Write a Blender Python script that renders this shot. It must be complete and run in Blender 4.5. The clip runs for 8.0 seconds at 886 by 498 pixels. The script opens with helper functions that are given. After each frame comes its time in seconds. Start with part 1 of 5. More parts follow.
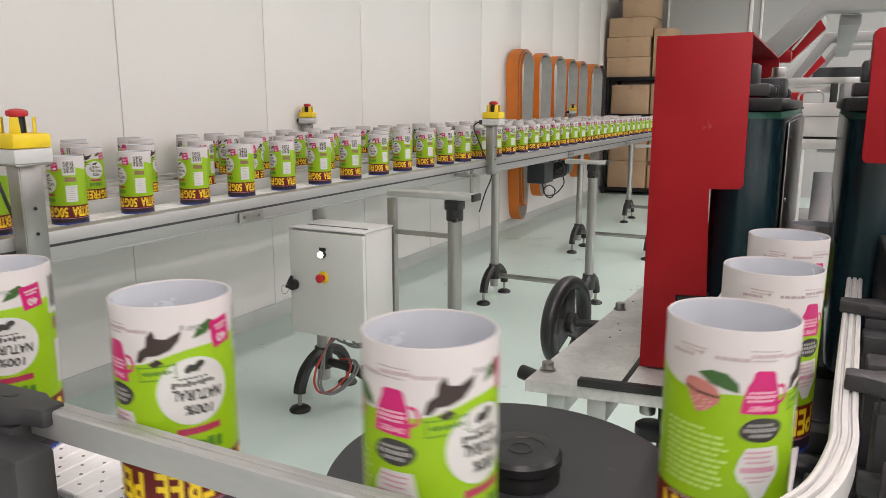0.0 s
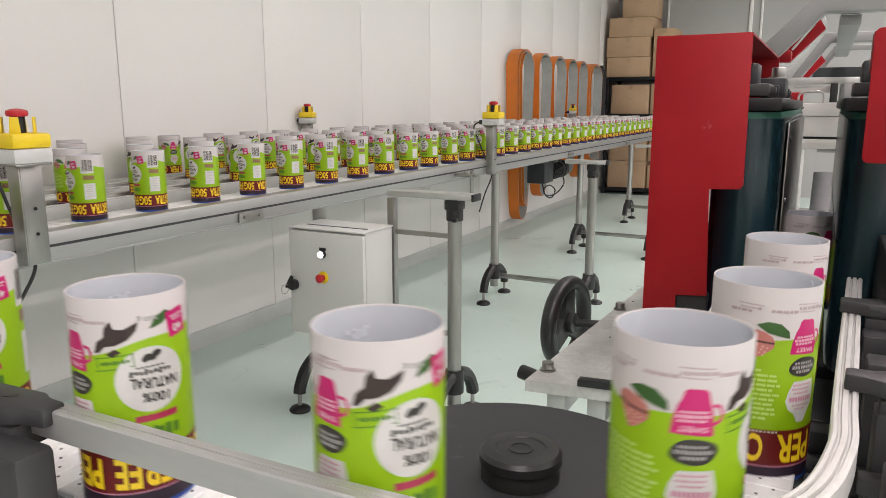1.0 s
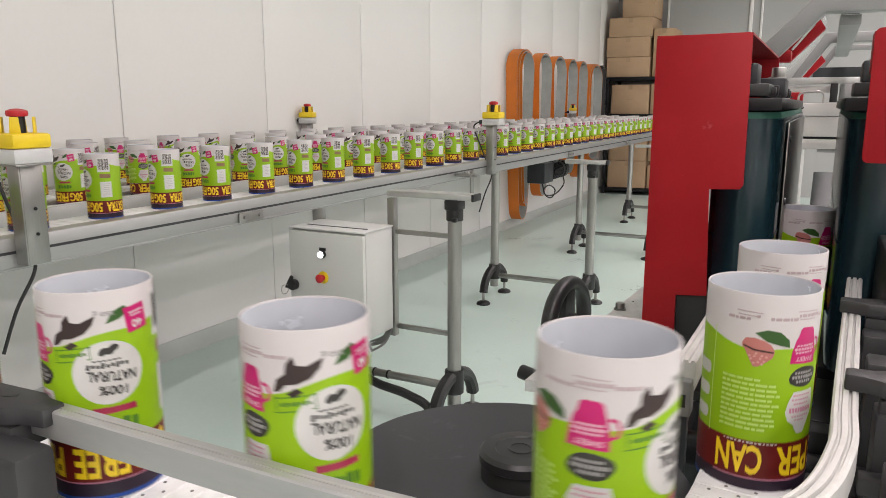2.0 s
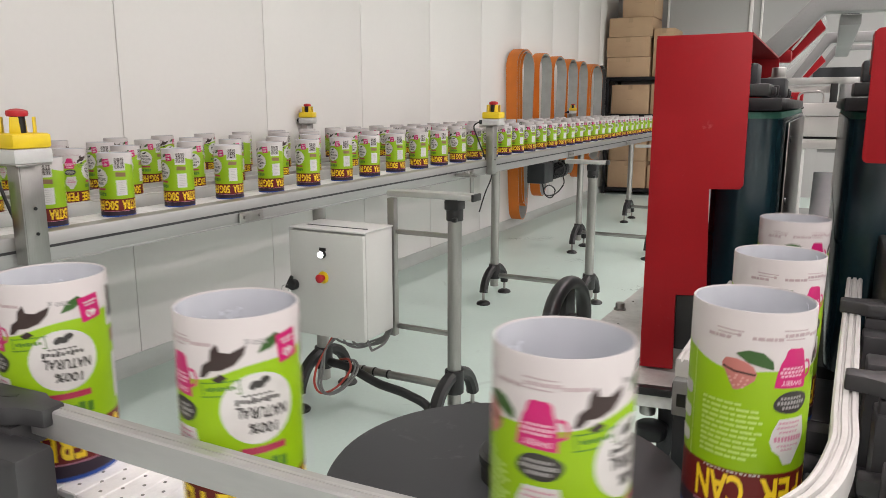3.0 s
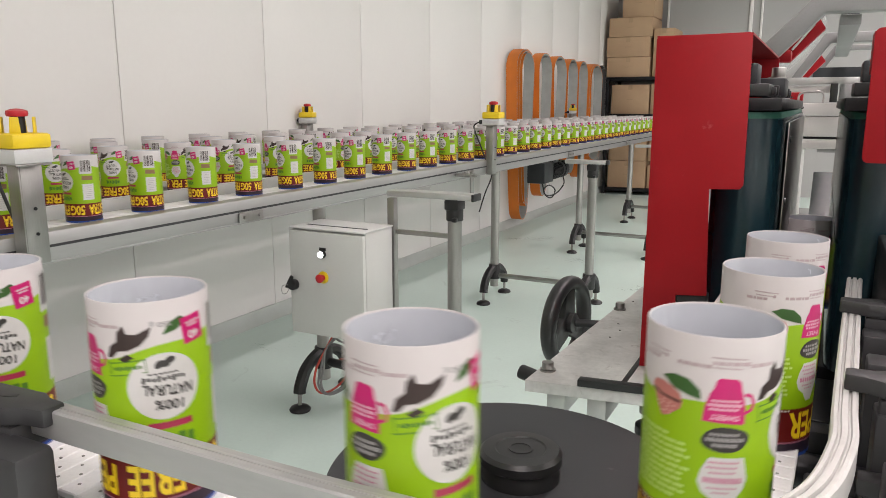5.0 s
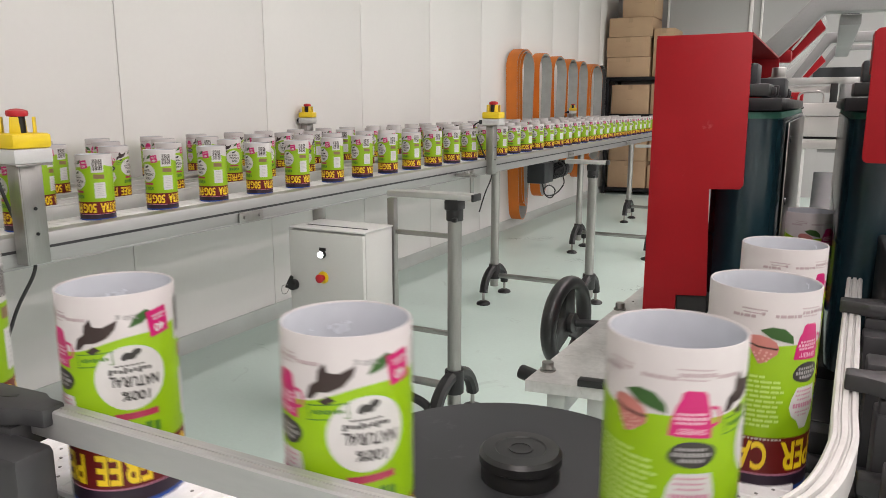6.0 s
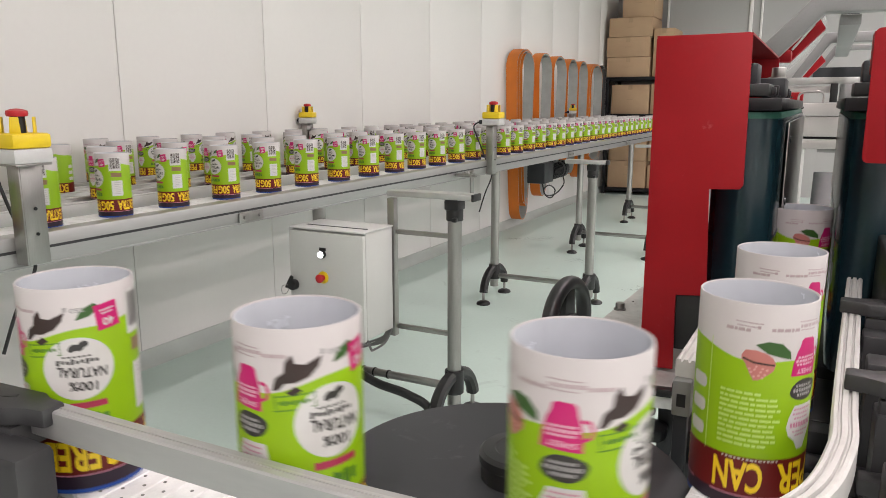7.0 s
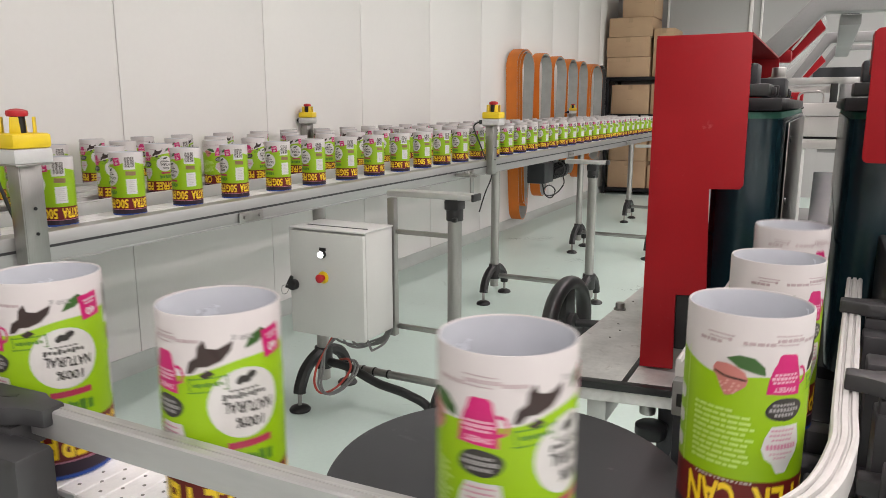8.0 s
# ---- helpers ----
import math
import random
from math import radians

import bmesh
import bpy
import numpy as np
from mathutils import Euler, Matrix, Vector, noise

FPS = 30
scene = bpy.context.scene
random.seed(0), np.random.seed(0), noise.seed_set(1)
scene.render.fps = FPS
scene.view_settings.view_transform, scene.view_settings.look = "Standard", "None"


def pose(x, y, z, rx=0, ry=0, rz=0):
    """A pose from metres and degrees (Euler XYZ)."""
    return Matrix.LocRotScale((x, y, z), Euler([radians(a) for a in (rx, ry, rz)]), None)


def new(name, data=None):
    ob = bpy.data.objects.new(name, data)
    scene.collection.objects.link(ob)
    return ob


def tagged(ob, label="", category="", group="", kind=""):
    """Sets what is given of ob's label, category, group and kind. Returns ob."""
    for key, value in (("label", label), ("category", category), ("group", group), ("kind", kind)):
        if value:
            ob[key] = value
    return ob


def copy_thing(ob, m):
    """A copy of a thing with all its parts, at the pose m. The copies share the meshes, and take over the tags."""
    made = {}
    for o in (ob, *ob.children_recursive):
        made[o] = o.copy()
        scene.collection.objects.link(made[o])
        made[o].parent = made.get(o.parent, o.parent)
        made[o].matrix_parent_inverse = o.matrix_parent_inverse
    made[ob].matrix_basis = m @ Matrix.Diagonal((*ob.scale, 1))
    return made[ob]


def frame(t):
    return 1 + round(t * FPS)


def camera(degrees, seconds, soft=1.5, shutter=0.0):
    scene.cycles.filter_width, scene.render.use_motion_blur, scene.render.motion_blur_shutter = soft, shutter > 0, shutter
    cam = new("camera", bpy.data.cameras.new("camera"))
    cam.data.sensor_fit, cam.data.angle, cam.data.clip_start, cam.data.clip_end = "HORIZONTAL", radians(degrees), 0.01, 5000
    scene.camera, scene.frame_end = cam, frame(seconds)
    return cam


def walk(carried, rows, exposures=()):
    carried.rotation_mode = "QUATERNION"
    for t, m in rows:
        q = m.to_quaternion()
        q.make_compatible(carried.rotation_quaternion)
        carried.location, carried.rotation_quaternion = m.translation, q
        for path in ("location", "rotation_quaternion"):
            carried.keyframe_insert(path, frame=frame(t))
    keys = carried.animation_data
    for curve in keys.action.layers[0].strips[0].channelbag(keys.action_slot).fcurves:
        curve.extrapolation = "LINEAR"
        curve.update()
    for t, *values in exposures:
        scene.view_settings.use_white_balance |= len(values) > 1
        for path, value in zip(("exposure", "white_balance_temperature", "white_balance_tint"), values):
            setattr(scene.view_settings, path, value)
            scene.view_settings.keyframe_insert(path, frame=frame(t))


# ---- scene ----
cam = camera(62.2, 8.0, soft=0.8, shutter=0.5)
EYE = (0.0, 0.0, 1.12)
VIEW = pose(0, 0, 1.12, 90 - 11.14, 0, 27.2)
walk(cam, [(0.0, VIEW), (8.0, VIEW)])

# ---- world and lamps ----
world = bpy.data.worlds.new("world")
scene.world = world
world.use_nodes = True
world.node_tree.nodes["Background"].inputs[0].default_value = (0.75, 0.85, 1.0, 1)
world.node_tree.nodes["Background"].inputs[1].default_value = 0.15
scene.view_settings.exposure = 0.0
CEIL = 2.9
LAMP_W = 26.0
LAMPS = [(x, y) for x in (0.2, 2.4, 4.6, 6.8, 9.0, 11.2, 13.4) for y in (-3.4, -0.6, 2.2, 5.0, 7.8)]


# ---- materials ----
def mat(name, col, rough=0.5, metal=0.0, var=0.12, scale=6.0, bump=0.0, fine=180.0, spec=0.5, col2=None, stretch=(1, 1, 1), coat=0.0, rvar=0.1):
    """A surface with mottling at a broad and a fine scale."""
    m = bpy.data.materials.new(name)
    m.use_nodes = True
    nt = m.node_tree
    b = nt.nodes["Principled BSDF"]
    tc = nt.nodes.new("ShaderNodeTexCoord")
    mp = nt.nodes.new("ShaderNodeMapping")
    mp.inputs["Scale"].default_value = stretch
    nt.links.new(tc.outputs["Object"], mp.inputs["Vector"])
    n1 = nt.nodes.new("ShaderNodeTexNoise")
    n1.inputs["Scale"].default_value, n1.inputs["Detail"].default_value = scale, 5
    n2 = nt.nodes.new("ShaderNodeTexNoise")
    n2.inputs["Scale"].default_value, n2.inputs["Detail"].default_value = fine, 3
    for n in (n1, n2):
        nt.links.new(mp.outputs[0], n.inputs["Vector"])
    add = nt.nodes.new("ShaderNodeMath")
    add.operation = "MULTIPLY_ADD"
    nt.links.new(n2.outputs[0], add.inputs[0])
    add.inputs[1].default_value = 0.35
    nt.links.new(n1.outputs[0], add.inputs[2])
    ramp = nt.nodes.new("ShaderNodeMapRange")
    ramp.inputs[1].default_value, ramp.inputs[2].default_value = 0.4, 0.95
    nt.links.new(add.outputs[0], ramp.inputs[0])
    mix = nt.nodes.new("ShaderNodeMix")
    mix.data_type = "RGBA"
    c2 = col2 or [c * (1 - var) for c in col]
    mix.inputs[6].default_value = (*c2, 1)
    mix.inputs[7].default_value = (*[min(1, c * (1 + var * 0.5)) for c in col], 1)
    nt.links.new(ramp.outputs[0], mix.inputs[0])
    nt.links.new(mix.outputs[2], b.inputs["Base Color"])
    rr = nt.nodes.new("ShaderNodeMapRange")
    rr.inputs[3].default_value, rr.inputs[4].default_value = max(0.02, rough - rvar), min(1, rough + rvar)
    nt.links.new(add.outputs[0], rr.inputs[0])
    nt.links.new(rr.outputs[0], b.inputs["Roughness"])
    b.inputs["Metallic"].default_value = metal
    b.inputs["Specular IOR Level"].default_value = spec
    b.inputs["Coat Weight"].default_value = coat
    if bump:
        bp = nt.nodes.new("ShaderNodeBump")
        bp.inputs["Strength"].default_value, bp.inputs["Distance"].default_value = bump, 0.002
        nt.links.new(add.outputs[0], bp.inputs["Height"])
        nt.links.new(bp.outputs[0], b.inputs["Normal"])
    return m


def glow(name, col, strength):
    m = bpy.data.materials.new(name)
    m.use_nodes = True
    b = m.node_tree.nodes["Principled BSDF"]
    b.inputs["Base Color"].default_value = (*col, 1)
    b.inputs["Emission Color"].default_value = (*col, 1)
    b.inputs["Emission Strength"].default_value = strength
    return m


def clear(name, col=(0.95, 0.97, 0.97), alpha=0.22, rough=0.08):
    """Thin clear plastic sheet."""
    m = bpy.data.materials.new(name)
    m.use_nodes = True
    nt = m.node_tree
    b = nt.nodes["Principled BSDF"]
    b.inputs["Base Color"].default_value = (*col, 1)
    b.inputs["Roughness"].default_value = rough
    b.inputs["Alpha"].default_value = alpha
    return m


M_WALL = mat("wall_panel_white", (0.80, 0.785, 0.765), 0.55, var=0.03, scale=1.2, fine=40, rvar=0.06)
M_JOINT = mat("panel_joint_grey", (0.36, 0.35, 0.34), 0.6, var=0.1)
M_FLOOR = mat("mint_epoxy_floor", (0.62, 0.745, 0.69), 0.28, var=0.09, scale=1.6, fine=60, bump=0.05, rvar=0.1)


def scuffed(m, scale, lo, hi, dark, amount):
    """Adds sparse darker scuffs to a surface's colour."""
    nt = m.node_tree
    b = nt.nodes["Principled BSDF"]
    old = b.inputs["Base Color"].links[0].from_socket
    tc = nt.nodes.new("ShaderNodeTexCoord")
    n = nt.nodes.new("ShaderNodeTexNoise")
    n.inputs["Scale"].default_value, n.inputs["Detail"].default_value, n.inputs["Roughness"].default_value, n.inputs["Distortion"].default_value = scale, 8, 0.7, 0.6
    nt.links.new(tc.outputs["Object"], n.inputs["Vector"])
    r = nt.nodes.new("ShaderNodeMapRange")
    r.inputs[1].default_value, r.inputs[2].default_value, r.inputs[4].default_value = lo, hi, amount
    nt.links.new(n.outputs[0], r.inputs[0])
    mix = nt.nodes.new("ShaderNodeMix")
    mix.data_type = "RGBA"
    nt.links.new(r.outputs[0], mix.inputs[0])
    nt.links.new(old, mix.inputs[6])
    mix.inputs[7].default_value = (*dark, 1)
    nt.links.new(mix.outputs[2], b.inputs["Base Color"])
    return m


scuffed(M_FLOOR, 5.0, 0.62, 0.74, (0.30, 0.36, 0.33), 0.55)
M_COVE = mat("cove_grey", (0.52, 0.55, 0.53), 0.5, var=0.12)
M_CEIL = mat("ceiling_white", (0.8, 0.8, 0.78), 0.6, var=0.03)
M_STEEL = mat("brushed_steel", (0.37, 0.36, 0.345), 0.30, metal=1.0, var=0.18, scale=9, fine=240, stretch=(1, 1, 0.15), bump=0.03)
M_ALU = mat("anodised_aluminium", (0.53, 0.525, 0.515), 0.42, metal=0.75, var=0.1, scale=7, fine=200, bump=0.02)
M_RAILA = mat("satin_rail_aluminium", (0.50, 0.495, 0.49), 0.45, metal=0.6, var=0.16, scale=12, fine=160, stretch=(0.2, 1, 1), bump=0.03)
M_PROFILE = mat("weathered_profile_aluminium", (0.46, 0.455, 0.45), 0.38, metal=0.85, var=0.14, scale=6, fine=180, stretch=(1, 0.1, 1), bump=0.03)
M_PLATE = mat("worn_steel_plate", (0.64, 0.63, 0.615), 0.40, metal=0.45, var=0.32, scale=14, fine=120, bump=0.06, rvar=0.16)
M_BELT = mat("white_chain_plastic", (0.86, 0.85, 0.86), 0.45, var=0.14, scale=30, fine=300)
M_RAILW = mat("white_guide_plastic", (0.55, 0.54, 0.52), 0.38, var=0.14, scale=25)
M_BLACK = mat("black_plastic", (0.014, 0.0145, 0.015), 0.45, var=0.25, scale=20, bump=0.05)
M_DARK = mat("dark_grey_plastic", (0.034, 0.034, 0.036), 0.48, var=0.22, scale=18, bump=0.06)
M_DISC = mat("graphite_disc_plastic", (0.038, 0.0395, 0.043), 0.46, var=0.2, scale=10, fine=350, bump=0.06, rvar=0.12, spec=0.3)
M_CAP = mat("black_cap_plastic", (0.016, 0.0165, 0.017), 0.36, var=0.2, scale=30)
M_RED = mat("red_powder_coat", (0.31, 0.006, 0.011), 0.45, var=0.16, scale=7, fine=260, bump=0.06, spec=0.25)
M_TEAL = mat("dark_teal_rubber", (0.010, 0.030, 0.040), 0.2, var=0.25, scale=8, fine=150, bump=0.0, rvar=0.06)
M_GREEN = mat("green_belt_edge", (0.02, 0.12, 0.08), 0.5)
M_IRON = mat("dark_iron", (0.011, 0.0115, 0.013), 0.36, spec=0.3, var=0.25, scale=22, bump=0.05)
M_GREYP = mat("grey_painted_steel", (0.030, 0.033, 0.037), 0.40, spec=0.35, var=0.16, scale=12)
M_CAB = mat("light_grey_cabinet_paint", (0.60, 0.605, 0.58), 0.4, var=0.05, scale=5, bump=0.03)
M_CABTOP = mat("cabinet_lid_paint", (0.66, 0.66, 0.645), 0.4, var=0.12, scale=8)
M_YEL = mat("yellow_plastic", (0.80, 0.58, 0.015), 0.4, var=0.08, scale=20)
M_REDB = mat("red_button_plastic", (0.48, 0.012, 0.02), 0.35, var=0.12, scale=30)
M_LGREY = mat("light_grey_plastic", (0.55, 0.55, 0.54), 0.5, var=0.08, scale=20)
M_MIDGREY = mat("mid_grey_plastic", (0.20, 0.20, 0.195), 0.5, var=0.1, scale=20)
M_CARD = mat("brown_cardboard", (0.50, 0.345, 0.215), 0.8, var=0.1, scale=5, fine=160, bump=0.08)
M_TAPE = mat("packing_tape", (0.42, 0.29, 0.17), 0.3, var=0.1, scale=12)
M_ORANGE = mat("orange_belt", (0.72, 0.20, 0.018), 0.5, var=0.14, scale=8, bump=0.03)
M_BELTGREY = mat("grey_belt_backing", (0.42, 0.44, 0.425), 0.6, var=0.18, scale=10)
M_BELTBLACK = mat("black_belt", (0.05, 0.05, 0.052), 0.55, var=0.2, scale=10)
M_FRAMEW = mat("light_grey_machine_frame", (0.25, 0.248, 0.246), 0.42, var=0.14, scale=6)
M_CREAM = mat("cream_machine_paint", (0.47, 0.445, 0.43), 0.45, var=0.08, scale=6)
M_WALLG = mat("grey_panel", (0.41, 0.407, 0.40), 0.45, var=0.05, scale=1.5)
M_CLEAR = clear("clear_plastic")
M_LAMP = glow("lamp_diffuser", (1.0, 0.93, 0.91), 4.5)
M_WHITEGLOW = glow("white_indicator", (1, 1, 1), 3.0)
M_CABLE = mat("grey_cable", (0.2, 0.2, 0.2), 0.5)
M_CABLER = mat("red_cable", (0.45, 0.06, 0.04), 0.5)

scuffed(M_RED, 26.0, 0.63, 0.73, (0.50, 0.13, 0.13), 0.55)
scuffed(M_RED, 5.0, 0.55, 0.75, (0.36, 0.035, 0.04), 0.5)
scuffed(M_PLATE, 30.0, 0.58, 0.7, (0.25, 0.22, 0.2), 0.6)
scuffed(M_DISC, 14.0, 0.60, 0.72, (0.13, 0.13, 0.135), 0.6)
scuffed(M_BELT, 40.0, 0.66, 0.74, (0.35, 0.34, 0.34), 0.5)


# ---- builders ----
ORG = {}


# the machinery in front is drawn in its own units, a little larger than life, and shrunk towards the eye
FRONT_K = 0.889
FRONT_SPACE = Matrix.Translation(EYE) @ Matrix.Scale(FRONT_K, 4) @ Matrix.Translation([-c for c in EYE])
CAN_SPACE = Matrix.Scale(FRONT_K, 4)
FRONT_FLOOR = EYE[2] - EYE[2] / FRONT_K
SPACE = [Matrix()]


def thing(name, loc, label, category, group="", kind=""):
    ob = new(name)
    loc = SPACE[0] @ Vector(loc)
    ob.location = loc
    ob.empty_display_size = 0.05
    ORG[ob.name] = Vector(loc)
    return tagged(ob, label, category, group, kind)


def part(name, bm, material, parent=None, label="", kind="", smooth=40):
    """One mesh from bm, written in world places, under a thing or a part of it."""
    me = bpy.data.meshes.new(name)
    org = ORG.get(parent.name, Vector()) if parent else Vector()
    bmesh.ops.transform(bm, matrix=Matrix.Translation(-org) @ SPACE[0], verts=bm.verts[:])
    bmesh.ops.recalc_face_normals(bm, faces=bm.faces)
    bm.to_mesh(me)
    bm.free()
    for p in me.polygons:
        p.use_smooth = True
    me.set_sharp_from_angle(angle=radians(smooth))
    for m in material if isinstance(material, (list, tuple)) else [material]:
        me.materials.append(m)
    ob = new(name, me)
    ob.parent = parent
    ORG[ob.name] = org
    return tagged(ob, label, kind=kind)


def bevel(bm, verts, w, seg=2):
    edges = list({e for v in verts for e in v.link_edges})
    bmesh.ops.bevel(bm, geom=edges, offset=w, segments=seg, affect="EDGES", profile=0.5)


def bx(a, b, bev=0.0, bm=None, m=None, seg=2):
    """A box between two corners, turned by m, edges rounded by bev."""
    own = bmesh.new()
    r = bmesh.ops.create_cube(own, size=1)
    a, b = Vector(a), Vector(b)
    bmesh.ops.transform(own, matrix=Matrix.Translation((a + b) / 2) @ Matrix.Diagonal((*[abs(q) for q in (b - a)], 1)), verts=r["verts"])
    if bev:
        bevel(own, own.verts[:], bev, seg)
    if m:
        bmesh.ops.transform(own, matrix=m, verts=own.verts[:])
    return merge(bm, own)


def merge(bm, own):
    if bm is None:
        return own
    me = bpy.data.meshes.new("tmp")
    own.to_mesh(me)
    own.free()
    bm.from_mesh(me)
    bpy.data.meshes.remove(me)
    return bm


def cy(p0, p1, r, bm=None, r2=None, seg=20, bev=0.0):
    """A cylinder or cone from p0 to p1."""
    p0, p1 = Vector(p0), Vector(p1)
    own = bmesh.new()
    bmesh.ops.create_cone(own, cap_ends=True, segments=seg, radius1=r, radius2=r if r2 is None else r2, depth=(p1 - p0).length)
    if bev:
        bevel(own, own.verts[:], bev, 2)
    m = Matrix.Translation((p0 + p1) / 2) @ (p1 - p0).to_track_quat("Z", "Y").to_matrix().to_4x4()
    bmesh.ops.transform(own, matrix=m, verts=own.verts[:])
    return merge(bm, own)


def lathe(profile, bm=None, seg=32, at=(0, 0, 0), m=None, closed=False):
    """A turned body from (radius, height) pairs."""
    own = bmesh.new()
    rings = []
    for r, z in profile:
        rings.append([own.verts.new((r * math.cos(2 * math.pi * i / seg), r * math.sin(2 * math.pi * i / seg), z)) for i in range(seg)])
    for k in range(len(rings) - (0 if closed else 1)):
        p, q = rings[k], rings[(k + 1) % len(rings)]
        for i in range(seg):
            j = (i + 1) % seg
            own.faces.new((p[i], p[j], q[j], q[i]))
    if not closed:
        for ring, (r, z) in ((rings[0], profile[0]), (rings[-1], profile[-1])):
            if r > 1e-5:
                own.faces.new(ring)
    bmesh.ops.remove_doubles(own, verts=own.verts[:], dist=1e-6)
    bmesh.ops.transform(own, matrix=Matrix.Translation(at) @ (m or Matrix()), verts=own.verts[:])
    return merge(bm, own)


def sweep(path, section, bm=None, closed=False, up=(0, 0, 1)):
    """A section of (sideways, upwards) pairs carried along a path."""
    own = bmesh.new()
    path = [Vector(p) for p in path]
    n = len(path)
    rings = []
    last = Vector(up)
    for i, p in enumerate(path):
        a = path[(i - 1) % n] if closed or i else path[0]
        b = path[(i + 1) % n] if closed or i < n - 1 else path[-1]
        t = (b - a).normalized()
        side = t.cross(last)
        if side.length < 1e-4:
            side = t.cross(Vector((1, 0, 0.1)))
        side.normalize()
        u = side.cross(t)
        last = u if tuple(up) != (0, 0, 1) or abs(t.z) > 0.7 else Vector(up)
        rings.append([own.verts.new(p + side * s + u * w) for s, w in section])
    k = len(section)
    for i in range(n if closed else n - 1):
        p, q = rings[i], rings[(i + 1) % n]
        for j in range(k):
            own.faces.new((p[j], p[(j + 1) % k], q[(j + 1) % k], q[j]))
    if not closed:
        own.faces.new(rings[0])
        own.faces.new(rings[-1])
    return merge(bm, own)


def ring(r, n=10):
    return [(r * math.cos(2 * math.pi * i / n), r * math.sin(2 * math.pi * i / n)) for i in range(n)]


def rect(w, h, c=0.0):
    """A section w wide and h high, corners cut by c."""
    w, h = w / 2, h / 2
    if not c:
        return [(-w, -h), (w, -h), (w, h), (-w, h)]
    return [(-w + c, -h), (w - c, -h), (w, -h + c), (w, h - c), (w - c, h), (-w + c, h), (-w, h - c), (-w, -h + c)]


def smooth_path(pts, k=8):
    """Points along a smooth curve through pts."""
    pts = [Vector(p) for p in pts]
    out = []
    for i in range(len(pts) - 1):
        p0, p1, p2, p3 = pts[max(i - 1, 0)], pts[i], pts[i + 1], pts[min(i + 2, len(pts) - 1)]
        for j in range(k):
            t = j / k
            out.append(0.5 * ((2 * p1) + (p2 - p0) * t + (2 * p0 - 5 * p1 + 4 * p2 - p3) * t * t + (3 * p1 - p0 - 3 * p2 + p3) * t ** 3))
    return out + [pts[-1]]


def slab(pts, axis, a, b, bev=0.0, bm=None):
    """A flat outline pushed from a to b along an axis; pts in the other two axes, in order."""
    own = bmesh.new()
    put = {"x": lambda p, k: (k, p[0], p[1]), "y": lambda p, k: (p[0], k, p[1]), "z": lambda p, k: (p[0], p[1], k)}[axis]
    v0 = [own.verts.new(put(p, a)) for p in pts]
    v1 = [own.verts.new(put(p, b)) for p in pts]
    n = len(pts)
    own.faces.new(v0)
    own.faces.new(v1)
    for i in range(n):
        own.faces.new((v0[i], v0[(i + 1) % n], v1[(i + 1) % n], v1[i]))
    bmesh.ops.recalc_face_normals(own, faces=own.faces[:])
    if bev:
        bevel(own, own.verts[:], bev, 2)
    return merge(bm, own)


def rounded(x0, z0, x1, z1, r, n=5):
    """Outline of a rectangle with round corners."""
    out = []
    for cx, cz, a0 in ((x1 - r, z0 + r, -90), (x1 - r, z1 - r, 0), (x0 + r, z1 - r, 90), (x0 + r, z0 + r, 180)):
        for i in range(n + 1):
            a = radians(a0 + 90 * i / n)
            out.append((cx + r * math.cos(a), cz + r * math.sin(a)))
    return out


# ---- the room ----
WX, WY0, WY1, EX = -2.55, -5.0, 10.0, 16.0


